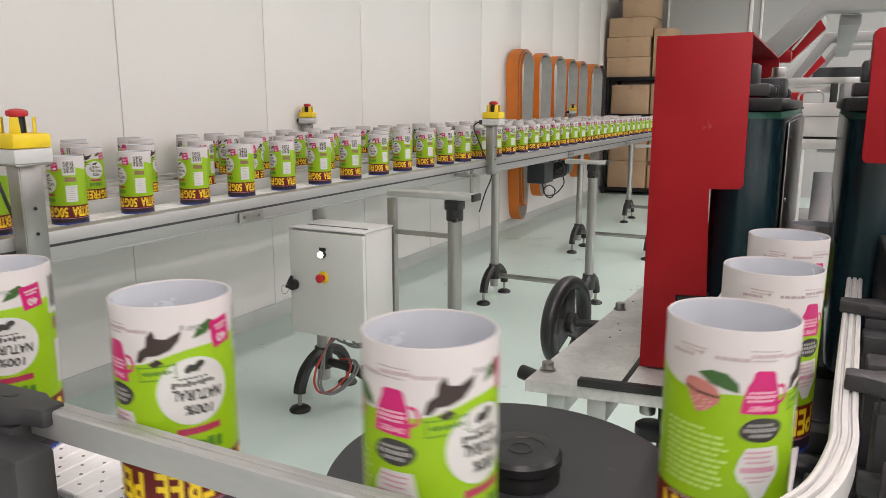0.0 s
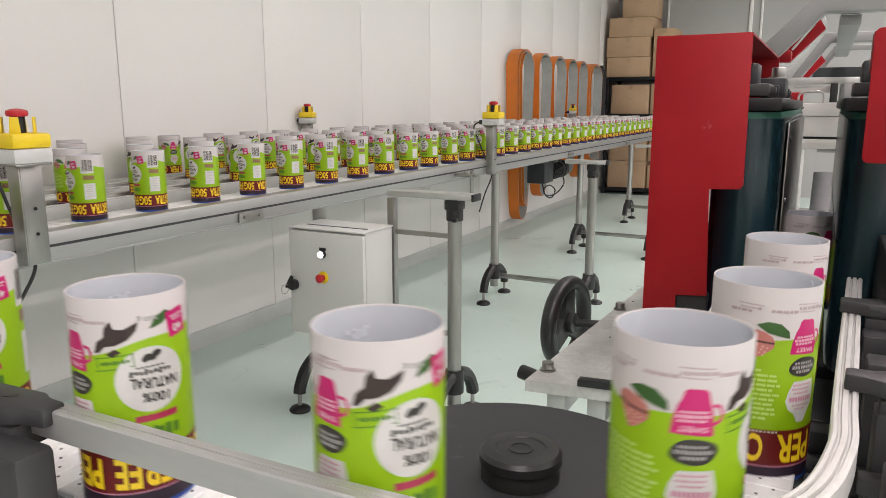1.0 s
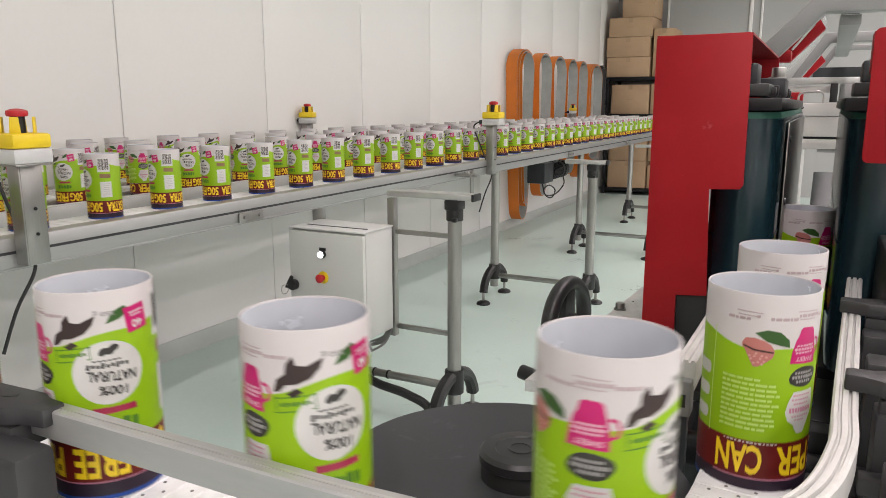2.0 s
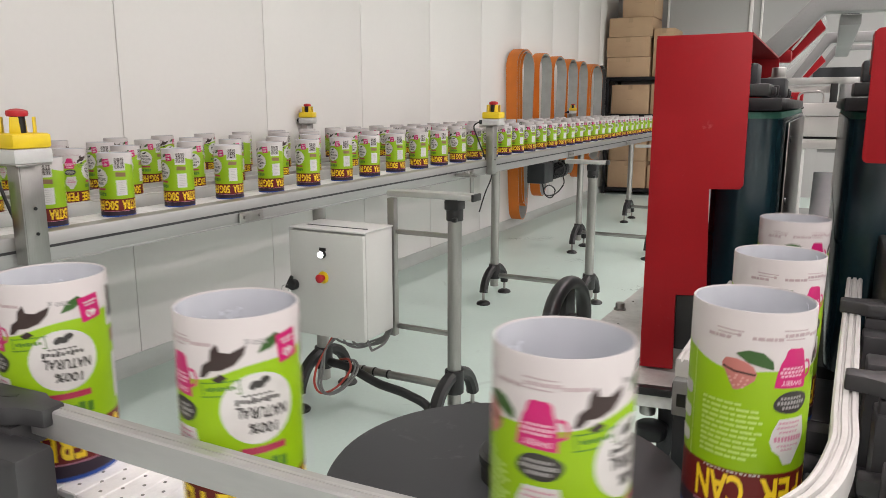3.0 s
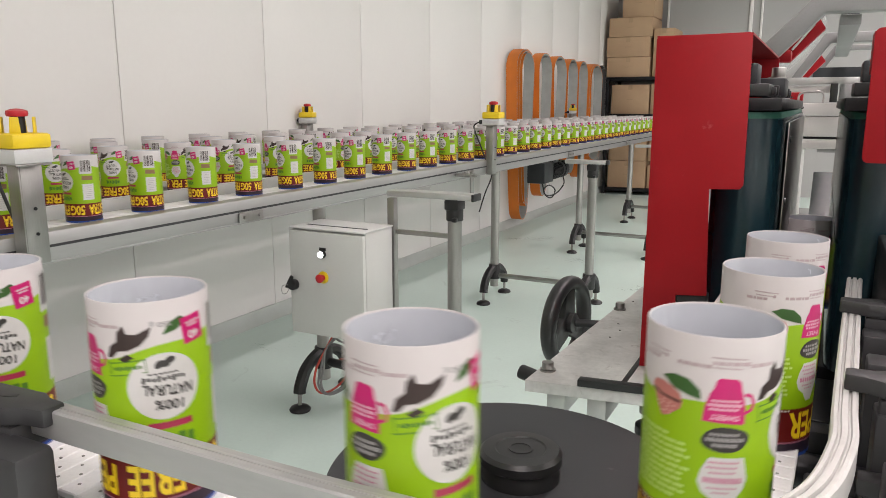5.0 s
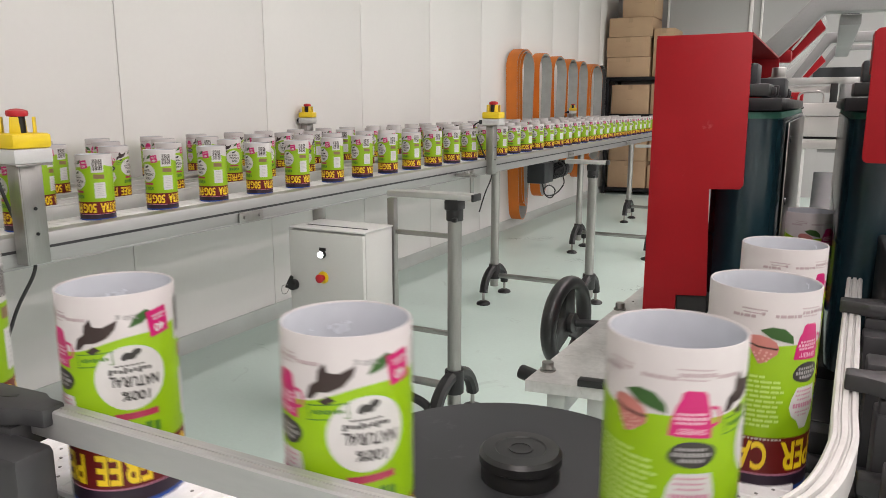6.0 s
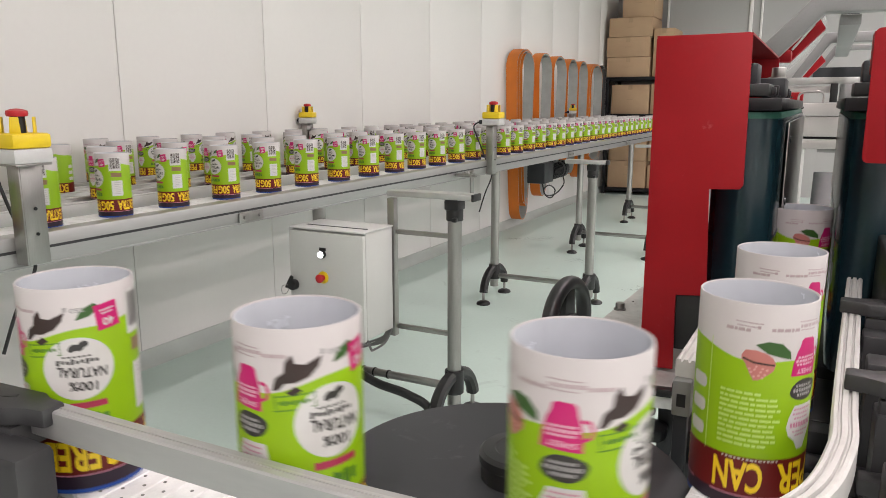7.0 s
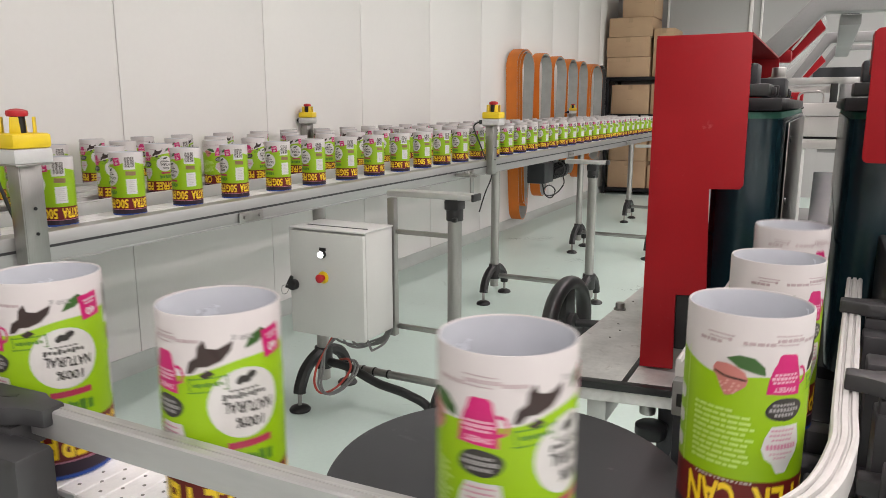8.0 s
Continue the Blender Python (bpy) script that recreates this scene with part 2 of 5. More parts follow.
def room():
    fl = part("floor", bx((WX - 0.2, WY0 - 0.2, -0.15), (EX + 0.2, WY1 + 0.2, 0)), M_FLOOR, None, "pale mint green epoxy floor with soft sheen", "structure")
    tagged(fl, category="floor")
    west = part("wall_west", bx((WX - 0.2, WY0 - 0.2, 0), (WX - 0.03, WY1 + 0.2, CEIL)), M_JOINT, None, "insulated wall of tall white panels", "structure")
    tagged(west, category="wall")
    pitch, gap = 0.884, 0.004
    y = 2.106 - 8 * pitch
    while y < WY1:
        a, b = max(y + gap / 2, WY0), min(y + pitch - gap / 2, WY1)
        part("panel", bx((WX - 0.03, a, 0), (WX, b, CEIL), 0.0015), M_WALL, west)
        y += pitch
    cove = bmesh.new()
    slab([(WX, 0.0), (WX + 0.045, 0.0), (WX + 0.03, 0.015), (WX + 0.012, 0.05), (WX + 0.008, 0.07), (WX, 0.07)], "y", WY0, WY1, bm=cove)
    tagged(part("baseboard", cove, M_COVE, None, "narrow grey cove strip along the white wall", "structure"), category="baseboard")
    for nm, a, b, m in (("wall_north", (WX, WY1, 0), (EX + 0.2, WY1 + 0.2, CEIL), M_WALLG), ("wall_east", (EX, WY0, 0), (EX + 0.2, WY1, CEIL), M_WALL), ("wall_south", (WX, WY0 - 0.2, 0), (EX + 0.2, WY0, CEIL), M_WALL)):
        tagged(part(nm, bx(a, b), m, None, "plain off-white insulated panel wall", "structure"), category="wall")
    for x, w in ((-1.90, 0.012), (-0.92, 0.02), (-0.80, 0.012), (0.9, 0.02), (2.6, 0.02)):
        tagged(part("trim", bx((x - w, WY1 - 0.03, 0), (x + w, WY1 - 0.0005, CEIL), 0.004), M_WALL, None, "upright white corner trim on the end wall", "structure"), category="trim")
    tagged(part("ceiling", bx((WX - 0.2, WY0 - 0.2, CEIL), (EX + 0.2, WY1 + 0.2, CEIL + 0.15)), M_CEIL, None, "plain white panel ceiling", "structure"), category="ceiling")
    # lamps under the ceiling
    for x, y in LAMPS:
        lp = thing("ceiling_light", (x, y, CEIL - 0.1), "long white strip light under the ceiling", "light", "strip lights")
        part("housing", bx((x - 0.09, y - 0.78, CEIL - 0.06), (x + 0.09, y + 0.78, CEIL), 0.006), M_LGREY, lp)
        part("diffuser", bx((x - 0.07, y - 0.76, CEIL - 0.085), (x + 0.07, y + 0.76, CEIL - 0.0605), 0.008), M_LAMP, lp)
        lt = bpy.data.lights.new("strip_lamp", "AREA")
        lt.shape, lt.size, lt.size_y, lt.energy, lt.color = "RECTANGLE", 0.14, 1.5, LAMP_W, (1.0, 0.858, 0.877)
        lo = new("strip_lamp", lt)
        lo.location = (x, y, CEIL - 0.095)


room()


# ---- the cans ----
CAN_R, CAN_H = 0.0495, 0.192


def label_paper():
    """White paper print: green field with a wavy top edge, maroon band, dark foot and blue hem."""
    m = mat("printed_paper", (0.8, 0.8, 0.8), 0.42, var=0.02, scale=30, spec=0.3, coat=0.04)
    nt = m.node_tree
    b = nt.nodes["Principled BSDF"]
    tc = nt.nodes.new("ShaderNodeTexCoord")
    sp = nt.nodes.new("ShaderNodeSeparateXYZ")
    nt.links.new(tc.outputs["Object"], sp.inputs[0])

    def calc(op, a, c=0.0, d=None):
        n = nt.nodes.new("ShaderNodeMath")
        n.operation = op
        for i, v in enumerate((a, c) if d is None else (a, c, d)):
            if isinstance(v, (int, float)):
                n.inputs[i].default_value = v
            else:
                nt.links.new(v, n.inputs[i])
        return n.outputs[0]

    z, ang = calc("DIVIDE", sp.outputs[2], FRONT_K), calc("ARCTAN2", sp.outputs[1], sp.outputs[0])
    w1 = calc("COSINE", calc("ADD", ang, -1.31))
    w2 = calc("SINE", calc("MULTIPLY_ADD", ang, 4.0, 2.1))
    edge = calc("MULTIPLY_ADD", w2, 0.0018, calc("MULTIPLY_ADD", w1, 0.0095, 0.1515))
    green = calc("LESS_THAN", z, edge)
    col = None
    for fac, c in ((None, (0.51, 0.48, 0.475)), (green, (0.232, 0.405, 0.003)), (calc("LESS_THAN", z, 0.0545), (0.125, 0.008, 0.007)),
                   (calc("LESS_THAN", z, 0.0185), (0.024, 0.014, 0.026)), (calc("LESS_THAN", z, 0.0045), (0.02, 0.07, 0.32))):
        if fac is None:
            col = c
            continue
        mix = nt.nodes.new("ShaderNodeMix")
        mix.data_type = "RGBA"
        nt.links.new(fac, mix.inputs[0])
        if isinstance(col, tuple):
            mix.inputs[6].default_value = (*col, 1)
        else:
            nt.links.new(col, mix.inputs[6])
        mix.inputs[7].default_value = (*c, 1)
        col = mix.outputs[2]
    nt.links.new(col, b.inputs["Base Color"])
    return m


def ink(name, col):
    return mat(name, col, 0.38, var=0.06, scale=60)


I_WHITE, I_YEL, I_PINK = ink("white_ink", (0.59, 0.575, 0.56)), ink("yellow_ink", (0.86, 0.60, 0.012)), ink("pink_ink", (0.52, 0.007, 0.14))
I_DARK, I_BROWN, I_LEAF = ink("dark_ink", (0.035, 0.032, 0.03)), ink("brown_ink", (0.030, 0.014, 0.012)), ink("leaf_ink", (0.035, 0.10, 0.02))
I_SALML = ink("pale_salmon_ink", (0.62, 0.33, 0.30))
I_PALE = ink("pale_grey_ink", (0.43, 0.34, 0.35))
I_SALMON, I_GREY, I_DKGREEN, I_TAN = ink("salmon_ink", (0.48, 0.17, 0.15)), ink("grey_ink", (0.33, 0.32, 0.32)), ink("deep_green_ink", (0.06, 0.17, 0.01)), ink("tan_ink", (0.22, 0.13, 0.06))
I_MAUVE = ink("mauve_ink", (0.52, 0.20, 0.30))
I_ROSE, I_PINKW = ink("rose_ink", (0.36, 0.02, 0.07)), ink("pale_pink_ink", (0.70, 0.42, 0.50))
I_PALEG = ink("pale_green_ink", (0.44, 0.60, 0.15))
M_PAPER = label_paper()
M_LINER = mat("foil_paper_liner", (0.62, 0.645, 0.685), 0.22, metal=0.2, var=0.06, scale=14, fine=90, rvar=0.08)


def flat_text(text, size, thick=0.0):
    cu = bpy.data.curves.new("t", "FONT")
    cu.body, cu.size, cu.align_x, cu.align_y, cu.offset, cu.resolution_u = text, size, "CENTER", "CENTER", thick, 3
    ob = new("t", cu)
    bpy.context.view_layer.update()
    me = bpy.data.meshes.new_from_object(ob.evaluated_get(bpy.context.evaluated_depsgraph_get()))
    bm = bmesh.new()
    bm.from_mesh(me)
    bpy.data.objects.remove(ob)
    bpy.data.meshes.remove(me)
    bpy.data.curves.remove(cu)
    return bm


def boxed_text(text, wide, high):
    """Bold lettering stretched to a given width and height."""
    bm = flat_text(text, 0.04, 0.0011)
    xs, ys = [v.co.x for v in bm.verts], [v.co.y for v in bm.verts]
    kx, ky = wide / (max(xs) - min(xs)), high / (max(ys) - min(ys))
    mx, my = (max(xs) + min(xs)) / 2, (max(ys) + min(ys)) / 2
    for v in bm.verts:
        v.co = ((v.co.x - mx) * kx, (v.co.y - my) * ky, 0)
    return bm


def shape(pts):
    bm = bmesh.new()
    bm.faces.new([bm.verts.new((x, y, 0)) for x, y in pts])
    return bm


def oval(w, h, n=28, dent=0.0, k=5):
    return shape([((1 + dent * math.sin(k * a)) * w / 2 * math.cos(a), (1 + dent * math.sin(k * a)) * h / 2 * math.sin(a)) for a in (2 * math.pi * i / n for i in range(n))])


def bar(w, h):
    return shape([(-w / 2, -h / 2), (w / 2, -h / 2), (w / 2, h / 2), (-w / 2, h / 2)])


def wrap(bm, own, u, v, turn=0.0, lift=0.0002, sx=1.0):
    """Lays a flat print round the can at angle u (degrees) and height v."""
    m = Matrix.Translation((radians(u) * CAN_R, v, 0)) @ Matrix.Rotation(radians(turn), 4, "Z") @ Matrix.Diagonal((sx, 1, 1, 1))
    bmesh.ops.transform(own, matrix=m, verts=own.verts[:])
    xs = [p.co.x for p in own.verts]
    x = math.ceil(min(xs) / 0.006) * 0.006
    while x < max(xs):
        bmesh.ops.bisect_plane(own, geom=own.verts[:] + own.edges[:] + own.faces[:], plane_co=(x, 0, 0), plane_no=(1, 0, 0), dist=1e-6)
        x += 0.006
    for p in own.verts:
        a, r = p.co.x / CAN_R, CAN_R + lift
        p.co = (r * math.cos(a), r * math.sin(a), p.co.y)
    return merge(bm, own)


def make_can():
    can = thing("paper_can", (0, 0, 0), "open upside-down paper can printed lime green and white", "can", "cans on the conveyors")
    r = CAN_R
    part("tube", lathe([(0, 0), (r - 0.001, 0), (r, 0.001), (r, CAN_H - 0.0008), (r - 0.0005, CAN_H), (r - 0.0012, CAN_H), (r - 0.0016, CAN_H - 0.0008), (r - 0.0016, 0.0065), (0, 0.0065)], seg=48), M_PAPER, can)
    part("liner", lathe([(0, 0.0068), (r - 0.0020, 0.0068), (r - 0.0020, CAN_H - 0.0012), (r - 0.0017, CAN_H - 0.0012), (r - 0.0017, 0.0066), (0, 0.0066)], seg=48), M_LINER, can, "pale shiny inner lining")
    b = bmesh.new()
    for word, u, wide in (("EXTRA", 110, 0.057), ("50G", 41, 0.039), ("FREE", -15, 0.047), ("PER", -79, 0.041), ("CAN", -141, 0.042)):
        wrap(b, boxed_text(word, wide, 0.0285), u, 0.0360, 180)
    part("band_lettering", b, I_YEL, can, "bold yellow lettering, upside down")
    roundel = part("roundel", wrap(None, oval(0.060, 0.058), 0, 0.119), I_WHITE, can, "white disc on the label")
    b = bmesh.new()
    wrap(b, boxed_text("100%", 0.0235, 0.0088), 3, 0.1025, 175, 0.0004)
    wrap(b, boxed_text("NATURAL", 0.0415, 0.0096), 3, 0.1155, 175, 0.0004)
    part("roundel_lettering", b, I_DARK, roundel)
    b = bmesh.new()
    for k in range(9):
        wrap(b, bar(0.0028, 0.0030 if k % 3 else 0.0050), -19 + 4.6 * k, 0.1255 + 0.0006 * (k % 2), 170, 0.0004)
    for k in range(6):
        wrap(b, bar(0.0030, 0.0014), -13 + 4.8 * k, 0.1305, 178, 0.0004)
    for k, turn in enumerate((25, -25, 0)):
        wrap(b, oval(0.0085, 0.0062, 16, 0.12, 2), -4 + 5 * k, 0.1385 + 0.0028 * (k == 2), turn, 0.0004)
    part("roundel_print", b, I_DARK, roundel, "", "stuff")
    b = wrap(None, shape([(-0.020, -0.0135), (-0.0165, -0.004), (-0.010, 0.0), (-0.0085, 0.0075), (-0.003, 0.013), (-0.0015, 0.006), (0.006, 0.0045), (0.019, 0.0095), (0.016, 0.002), (0.0085, -0.005), (-0.002, -0.0085), (-0.010, -0.0085), (-0.015, -0.013)]), -30, 0.1605, 4)
    wrap(b, shape([(-0.006, -0.010), (0.002, -0.008), (0.006, -0.013), (-0.002, -0.0145)]), -38, 0.1560, 20)
    part("pod_motif", b, I_BROWN, can, "dark brown pod picture")
    b = wrap(None, shape([(-0.016, -0.006), (-0.010, 0.004), (0.0, 0.0085), (0.005, 0.004), (-0.004, -0.003)]), 19, 0.1690, 0, 0.0002)
    part("leaf_motif", b, I_LEAF, can)
    b = wrap(None, shape([(-0.014, 0.004), (-0.004, 0.0075), (0.007, 0.006), (0.015, -0.001), (0.016, -0.008), (0.007, -0.006), (-0.004, -0.003)]), -117, 0.1530, 0, 0.0004)
    part("leaf_motif", b, I_LEAF, can)
    b = bmesh.new()
    tag = part("pink_tag", wrap(b, bar(0.021, 0.0235), 32, 0.1640, 8, 0.0003), I_PINK, can, "small pink tag with white print")
    b = wrap(None, boxed_text("40", 0.011, 0.0075), 33, 0.1590, 188, 0.0005)
    wrap(b, bar(0.014, 0.0014), 32, 0.1700, 8, 0.0005)
    wrap(b, bar(0.011, 0.0012), 32, 0.1670, 8, 0.0005)
    part("tag_print", b, I_WHITE, tag, "", "stuff")
    jug = part("pink_jug", wrap(wrap(None, shape([(-0.0155, -0.0165), (0.0140, -0.0165), (0.0135, -0.004), (0.0110, 0.005), (0.0095, 0.009), (0.0080, 0.0150), (0.0055, 0.0170), (-0.0060, 0.0170), (-0.0085, 0.0150), (-0.0098, 0.009), (-0.0120, 0.005), (-0.0145, -0.005)]), -78, 0.1455, -3),
                               shape([(0.0125, 0.0075), (0.0175, 0.0060), (0.0205, 0.0), (0.0190, -0.0060), (0.0130, -0.0095), (0.0130, -0.0070), (0.0170, -0.0045), (0.0182, -0.0005), (0.0162, 0.0038), (0.0115, 0.0050)]), -78, 0.1455, -3), I_PINK, can, "bright pink jug picture")
    b = wrap(None, boxed_text("SWEET", 0.020, 0.0042), -79, 0.1335, 178, 0.0004)
    for k, w in enumerate((0.019, 0.021, 0.017)):
        x = -w / 2
        while x < w / 2:
            wrap(b, bar(0.0026, 0.0018 + 0.0006 * (k == 1)), -79 + math.degrees(x / CAN_R), 0.1395 + 0.0032 * k, 4, 0.0004)
            x += 0.0034
    part("jug_lettering", b, I_PINKW, jug)
    badge = part("black_badge", wrap(None, oval(0.0335, 0.0195, 24, 0.03, 4), -77, 0.1165, 3), I_DARK, can)
    b = bmesh.new()
    for v, w, h in ((0.1205, 0.020, 0.0022), (0.1165, 0.025, 0.0030), (0.1122, 0.016, 0.0026)):
        x = -w / 2
        while x < w / 2:
            wrap(b, bar(0.0022, h), -77 + math.degrees(x / CAN_R), v, 3, 0.0004)
            x += 0.0030
    part("badge_print", b, I_GREY, badge, "", "stuff")
    mug = part("white_mug", wrap(None, shape([(-0.0105, 0.0200), (0.0140, 0.0205), (0.0160, 0.012), (0.0175, 0.004), (0.0155, -0.004), (0.0110, -0.010), (0.0050, -0.0205), (-0.0035, -0.0205), (-0.0080, -0.012), (-0.0145, -0.007), (-0.0175, 0.001), (-0.0155, 0.010)]), -77, 0.0825), I_WHITE, can)
    b = bmesh.new()
    for v, w, h in ((0.0990, 0.019, 0.0014), (0.0950, 0.021, 0.0014), (0.0910, 0.017, 0.0014), (0.0850, 0.025, 0.0044), (0.0790, 0.019, 0.0012), (0.0755, 0.012, 0.0012)):
        x = -w / 2
        while x < w / 2:
            wrap(b, bar(0.0024, h), -77 + math.degrees(x / CAN_R), v, 3, 0.0004)
            x += 0.0031
    part("mug_print", b, I_MAUVE, mug, "", "stuff")
    b = wrap(None, shape([(-0.0145, 0.0065), (-0.0120, 0.0115), (-0.004, 0.0125), (0.004, 0.0110), (0.0105, 0.0075), (0.0135, 0.0020), (0.0125, -0.0035), (0.0075, -0.0085), (0.0010, -0.0135), (-0.0025, -0.0140), (-0.0065, -0.0080), (-0.0110, 0.0), (-0.0140, 0.003)]), -129, 0.1395, -4)
    berry = part("berry_motif", b, I_SALMON, can, "pinkish fruit picture")
    part("berry_line", wrap(None, shape([(-0.0135, 0.0035), (-0.004, 0.0008), (0.0125, 0.0005), (0.0125, 0.0020), (-0.004, 0.0025), (-0.0130, 0.0050)]), -129, 0.1395, -4, 0.0004), I_BROWN, berry)
    b = bmesh.new()
    for i in range(11):
        a, q = 2.4 * i, 0.0020 + 0.0019 * math.sqrt(i)
        wrap(b, oval(0.0024, 0.0018, 8), -129 + math.degrees(q * math.cos(a) / CAN_R), 0.1335 + q * math.sin(a) * 0.7, 0, 0.0004)
    part("berry_speckle", b, I_SALML, berry, "", "stuff")
    b = bmesh.new()
    words = random.Random(3)
    for i in range(11):
        x, end = -0.0255, (0.008, 0.022, 0.0225, 0.0255, 0.019, 0.0255, 0.024, 0.020, 0.0255, 0.023, 0.015)[i]
        while x < end - 0.003:
            w = min(words.uniform(0.003, 0.010), end - x)
            wrap(b, bar(w, 0.0022), -134 + math.degrees((x + w / 2) / CAN_R), 0.1130 - 0.0047 * i, 0)
            x += w + 0.0010
    part("small_print", b, I_PALEG, can, "", "stuff")
    b = bmesh.new()
    for v in (0.113, 0.091, 0.069):
        wrap(b, shape(rounded(-0.011, -0.0060, 0.011, 0.0060, 0.004)), 166, v)
    for k in range(14):
        wrap(b, bar(0.0016 + 0.0014 * (k * 7 % 5) / 4, 0.0013), -156 + 4.0 * k, 0.0527)
    part("tab_print", b, I_WHITE, can, "", "stuff")
    code = part("barcode_field", wrap(None, bar(0.034, 0.042), 76, 0.1610), I_WHITE, can)
    b = bmesh.new()
    x, k = -0.0135, 0
    while x < 0.0135:
        w = (0.0011, 0.0024, 0.0014, 0.0030)[k % 4]
        wrap(b, bar(w, 0.032), 76 + math.degrees((x + w / 2) / CAN_R), 0.1625, 0, 0.0004)
        x += w + (0.0014, 0.0022, 0.0012)[k % 3]
        k += 1
    part("barcode", b, I_BROWN, code, "", "stuff")
    part("brown_strip", wrap(None, bar(0.030, 0.0125), 79, 0.1280, -3), I_TAN, can)
    tab = part("nutrition_field", wrap(None, bar(0.031, 0.046), 80, 0.0880), I_WHITE, can)
    b = bmesh.new()
    for i in range(7):
        wrap(b, bar(0.020 - 0.003 * (i % 3), 0.0010), 81, 0.1050 - 0.0055 * i, 0, 0.0004)
    part("table_print", b, I_GREY, tab, "", "stuff")
    b = bmesh.new()
    for u, v, w in ((-150, 0.1690, 0.020), (-132, 0.1720, 0.001), (-108, 0.1705, 0.020), (-78, 0.1735, 0.022), (-50, 0.1720, 0.018)):
        x = -w / 2
        while x < w / 2:
            q = words.uniform(0.002, 0.006)
            wrap(b, bar(q, 0.0028), u + math.degrees((x + q / 2) / CAN_R), v, 0)
            x += q + 0.0009
    for u, v, w in ((-140, 0.1755, 0.022), (-141, 0.1722, 0.018), (-78, 0.1772, 0.024), (-79, 0.1700, 0.019)):
        wrap(b, bar(w, 0.0009), u, v, -2)
    part("weight_lettering", wrap(None, boxed_text("350 g", 0.018, 0.0056), 0, 0.1730, 180), I_GREY, can)
    part("heading_print", b, I_PALE, can, "", "stuff")
    b = bmesh.new()
    wrap(b, bar(0.037, 0.0060), 3, 0.0845, 0)
    part("pink_print", b, I_ROSE, can, "", "stuff")
    b = bmesh.new()
    for u, w, h in ((-22, 0.0030, 0.013), (-17, 0.0055, 0.0095), (-8, 0.0060, 0.0095), (0, 0.0028, 0.013), (5, 0.0055, 0.0095), (13, 0.0060, 0.0125), (22, 0.0055, 0.0095)):
        wrap(b, bar(w, h), u, 0.0700, 0)
        if w > 0.004:
            wrap(b, bar(0.0014, h * 0.5), u, 0.0700, 4, 0.0002)
    for v in (0.1315, 0.1425):
        wrap(b, bar(0.032, 0.0009), -33, v, 6)
    for u in (-50, -16):
        wrap(b, bar(0.0009, 0.011), u, 0.1370 + 0.0016 * (u > -30), 6)
    for k in range(7):
        wrap(b, bar(0.0026, 0.0026 + 0.001 * (k % 2)), -45 + 4 * k, 0.1362 + 0.0003 * k, 8)
    part("logo", b, I_DKGREEN, can, "deep green logo of plain strokes", "stuff")
    b = bmesh.new()
    wrap(b, bar(0.29, 0.0012), 0, 0.0178)
    part("foot_line", b, I_MAUVE, can)
    part("paper_seam", wrap(None, bar(0.0009, 0.104), -177, 0.105), I_PALEG, can)
    return can


SPACE[0] = CAN_SPACE
CAN = make_can()
SPACE[0] = Matrix()

# lanes of the buffer table: the cans go to and fro along it
LANE_X = (-1.706, -1.975, -2.215, -2.44)
LANE_Z, LANE_V, LANE_GAP = 0.822, 0.2605, 0.2115
Y_IN, Y_NEAR, Y_FAR = -3.4, -1.2, 8.75


def lane_legs():
    """The serpentine as straight runs and half turns: (length, kind, data)."""
    legs = [(Y_FAR - Y_IN, "run", (LANE_X[0], Y_IN, 1))]
    for i in range(3):
        a, b = LANE_X[i], LANE_X[i + 1]
        up = i % 2 == 0
        legs.append((math.pi * abs(a - b) / 2, "turn", (a, b, Y_FAR if up else Y_NEAR, 1 if up else -1)))
        legs.append((Y_FAR - Y_NEAR, "run", (b, Y_FAR if up else Y_NEAR, -1 if up else 1)))
    return legs


LEGS = lane_legs()
LANE_LEN = sum(g[0] for g in LEGS)


def lane_at(s):
    """Place, heading in degrees and straightness at s metres along the serpentine."""
    for length, kind, d in LEGS:
        if s <= length or (length, kind, d) == LEGS[-1]:
            if kind == "run":
                return d[0], d[1] + d[2] * s, 90.0 * d[2]
            a, b, y, way = d
            r = abs(a - b) / 2
            k = s / r
            cx = (a + b) / 2
            if way > 0:
                return cx + r * math.cos(k), y + r * math.sin(k), 90 + math.degrees(k)
            return cx + r * math.cos(k), y - r * math.sin(k), -90 - math.degrees(k)
        s -= length


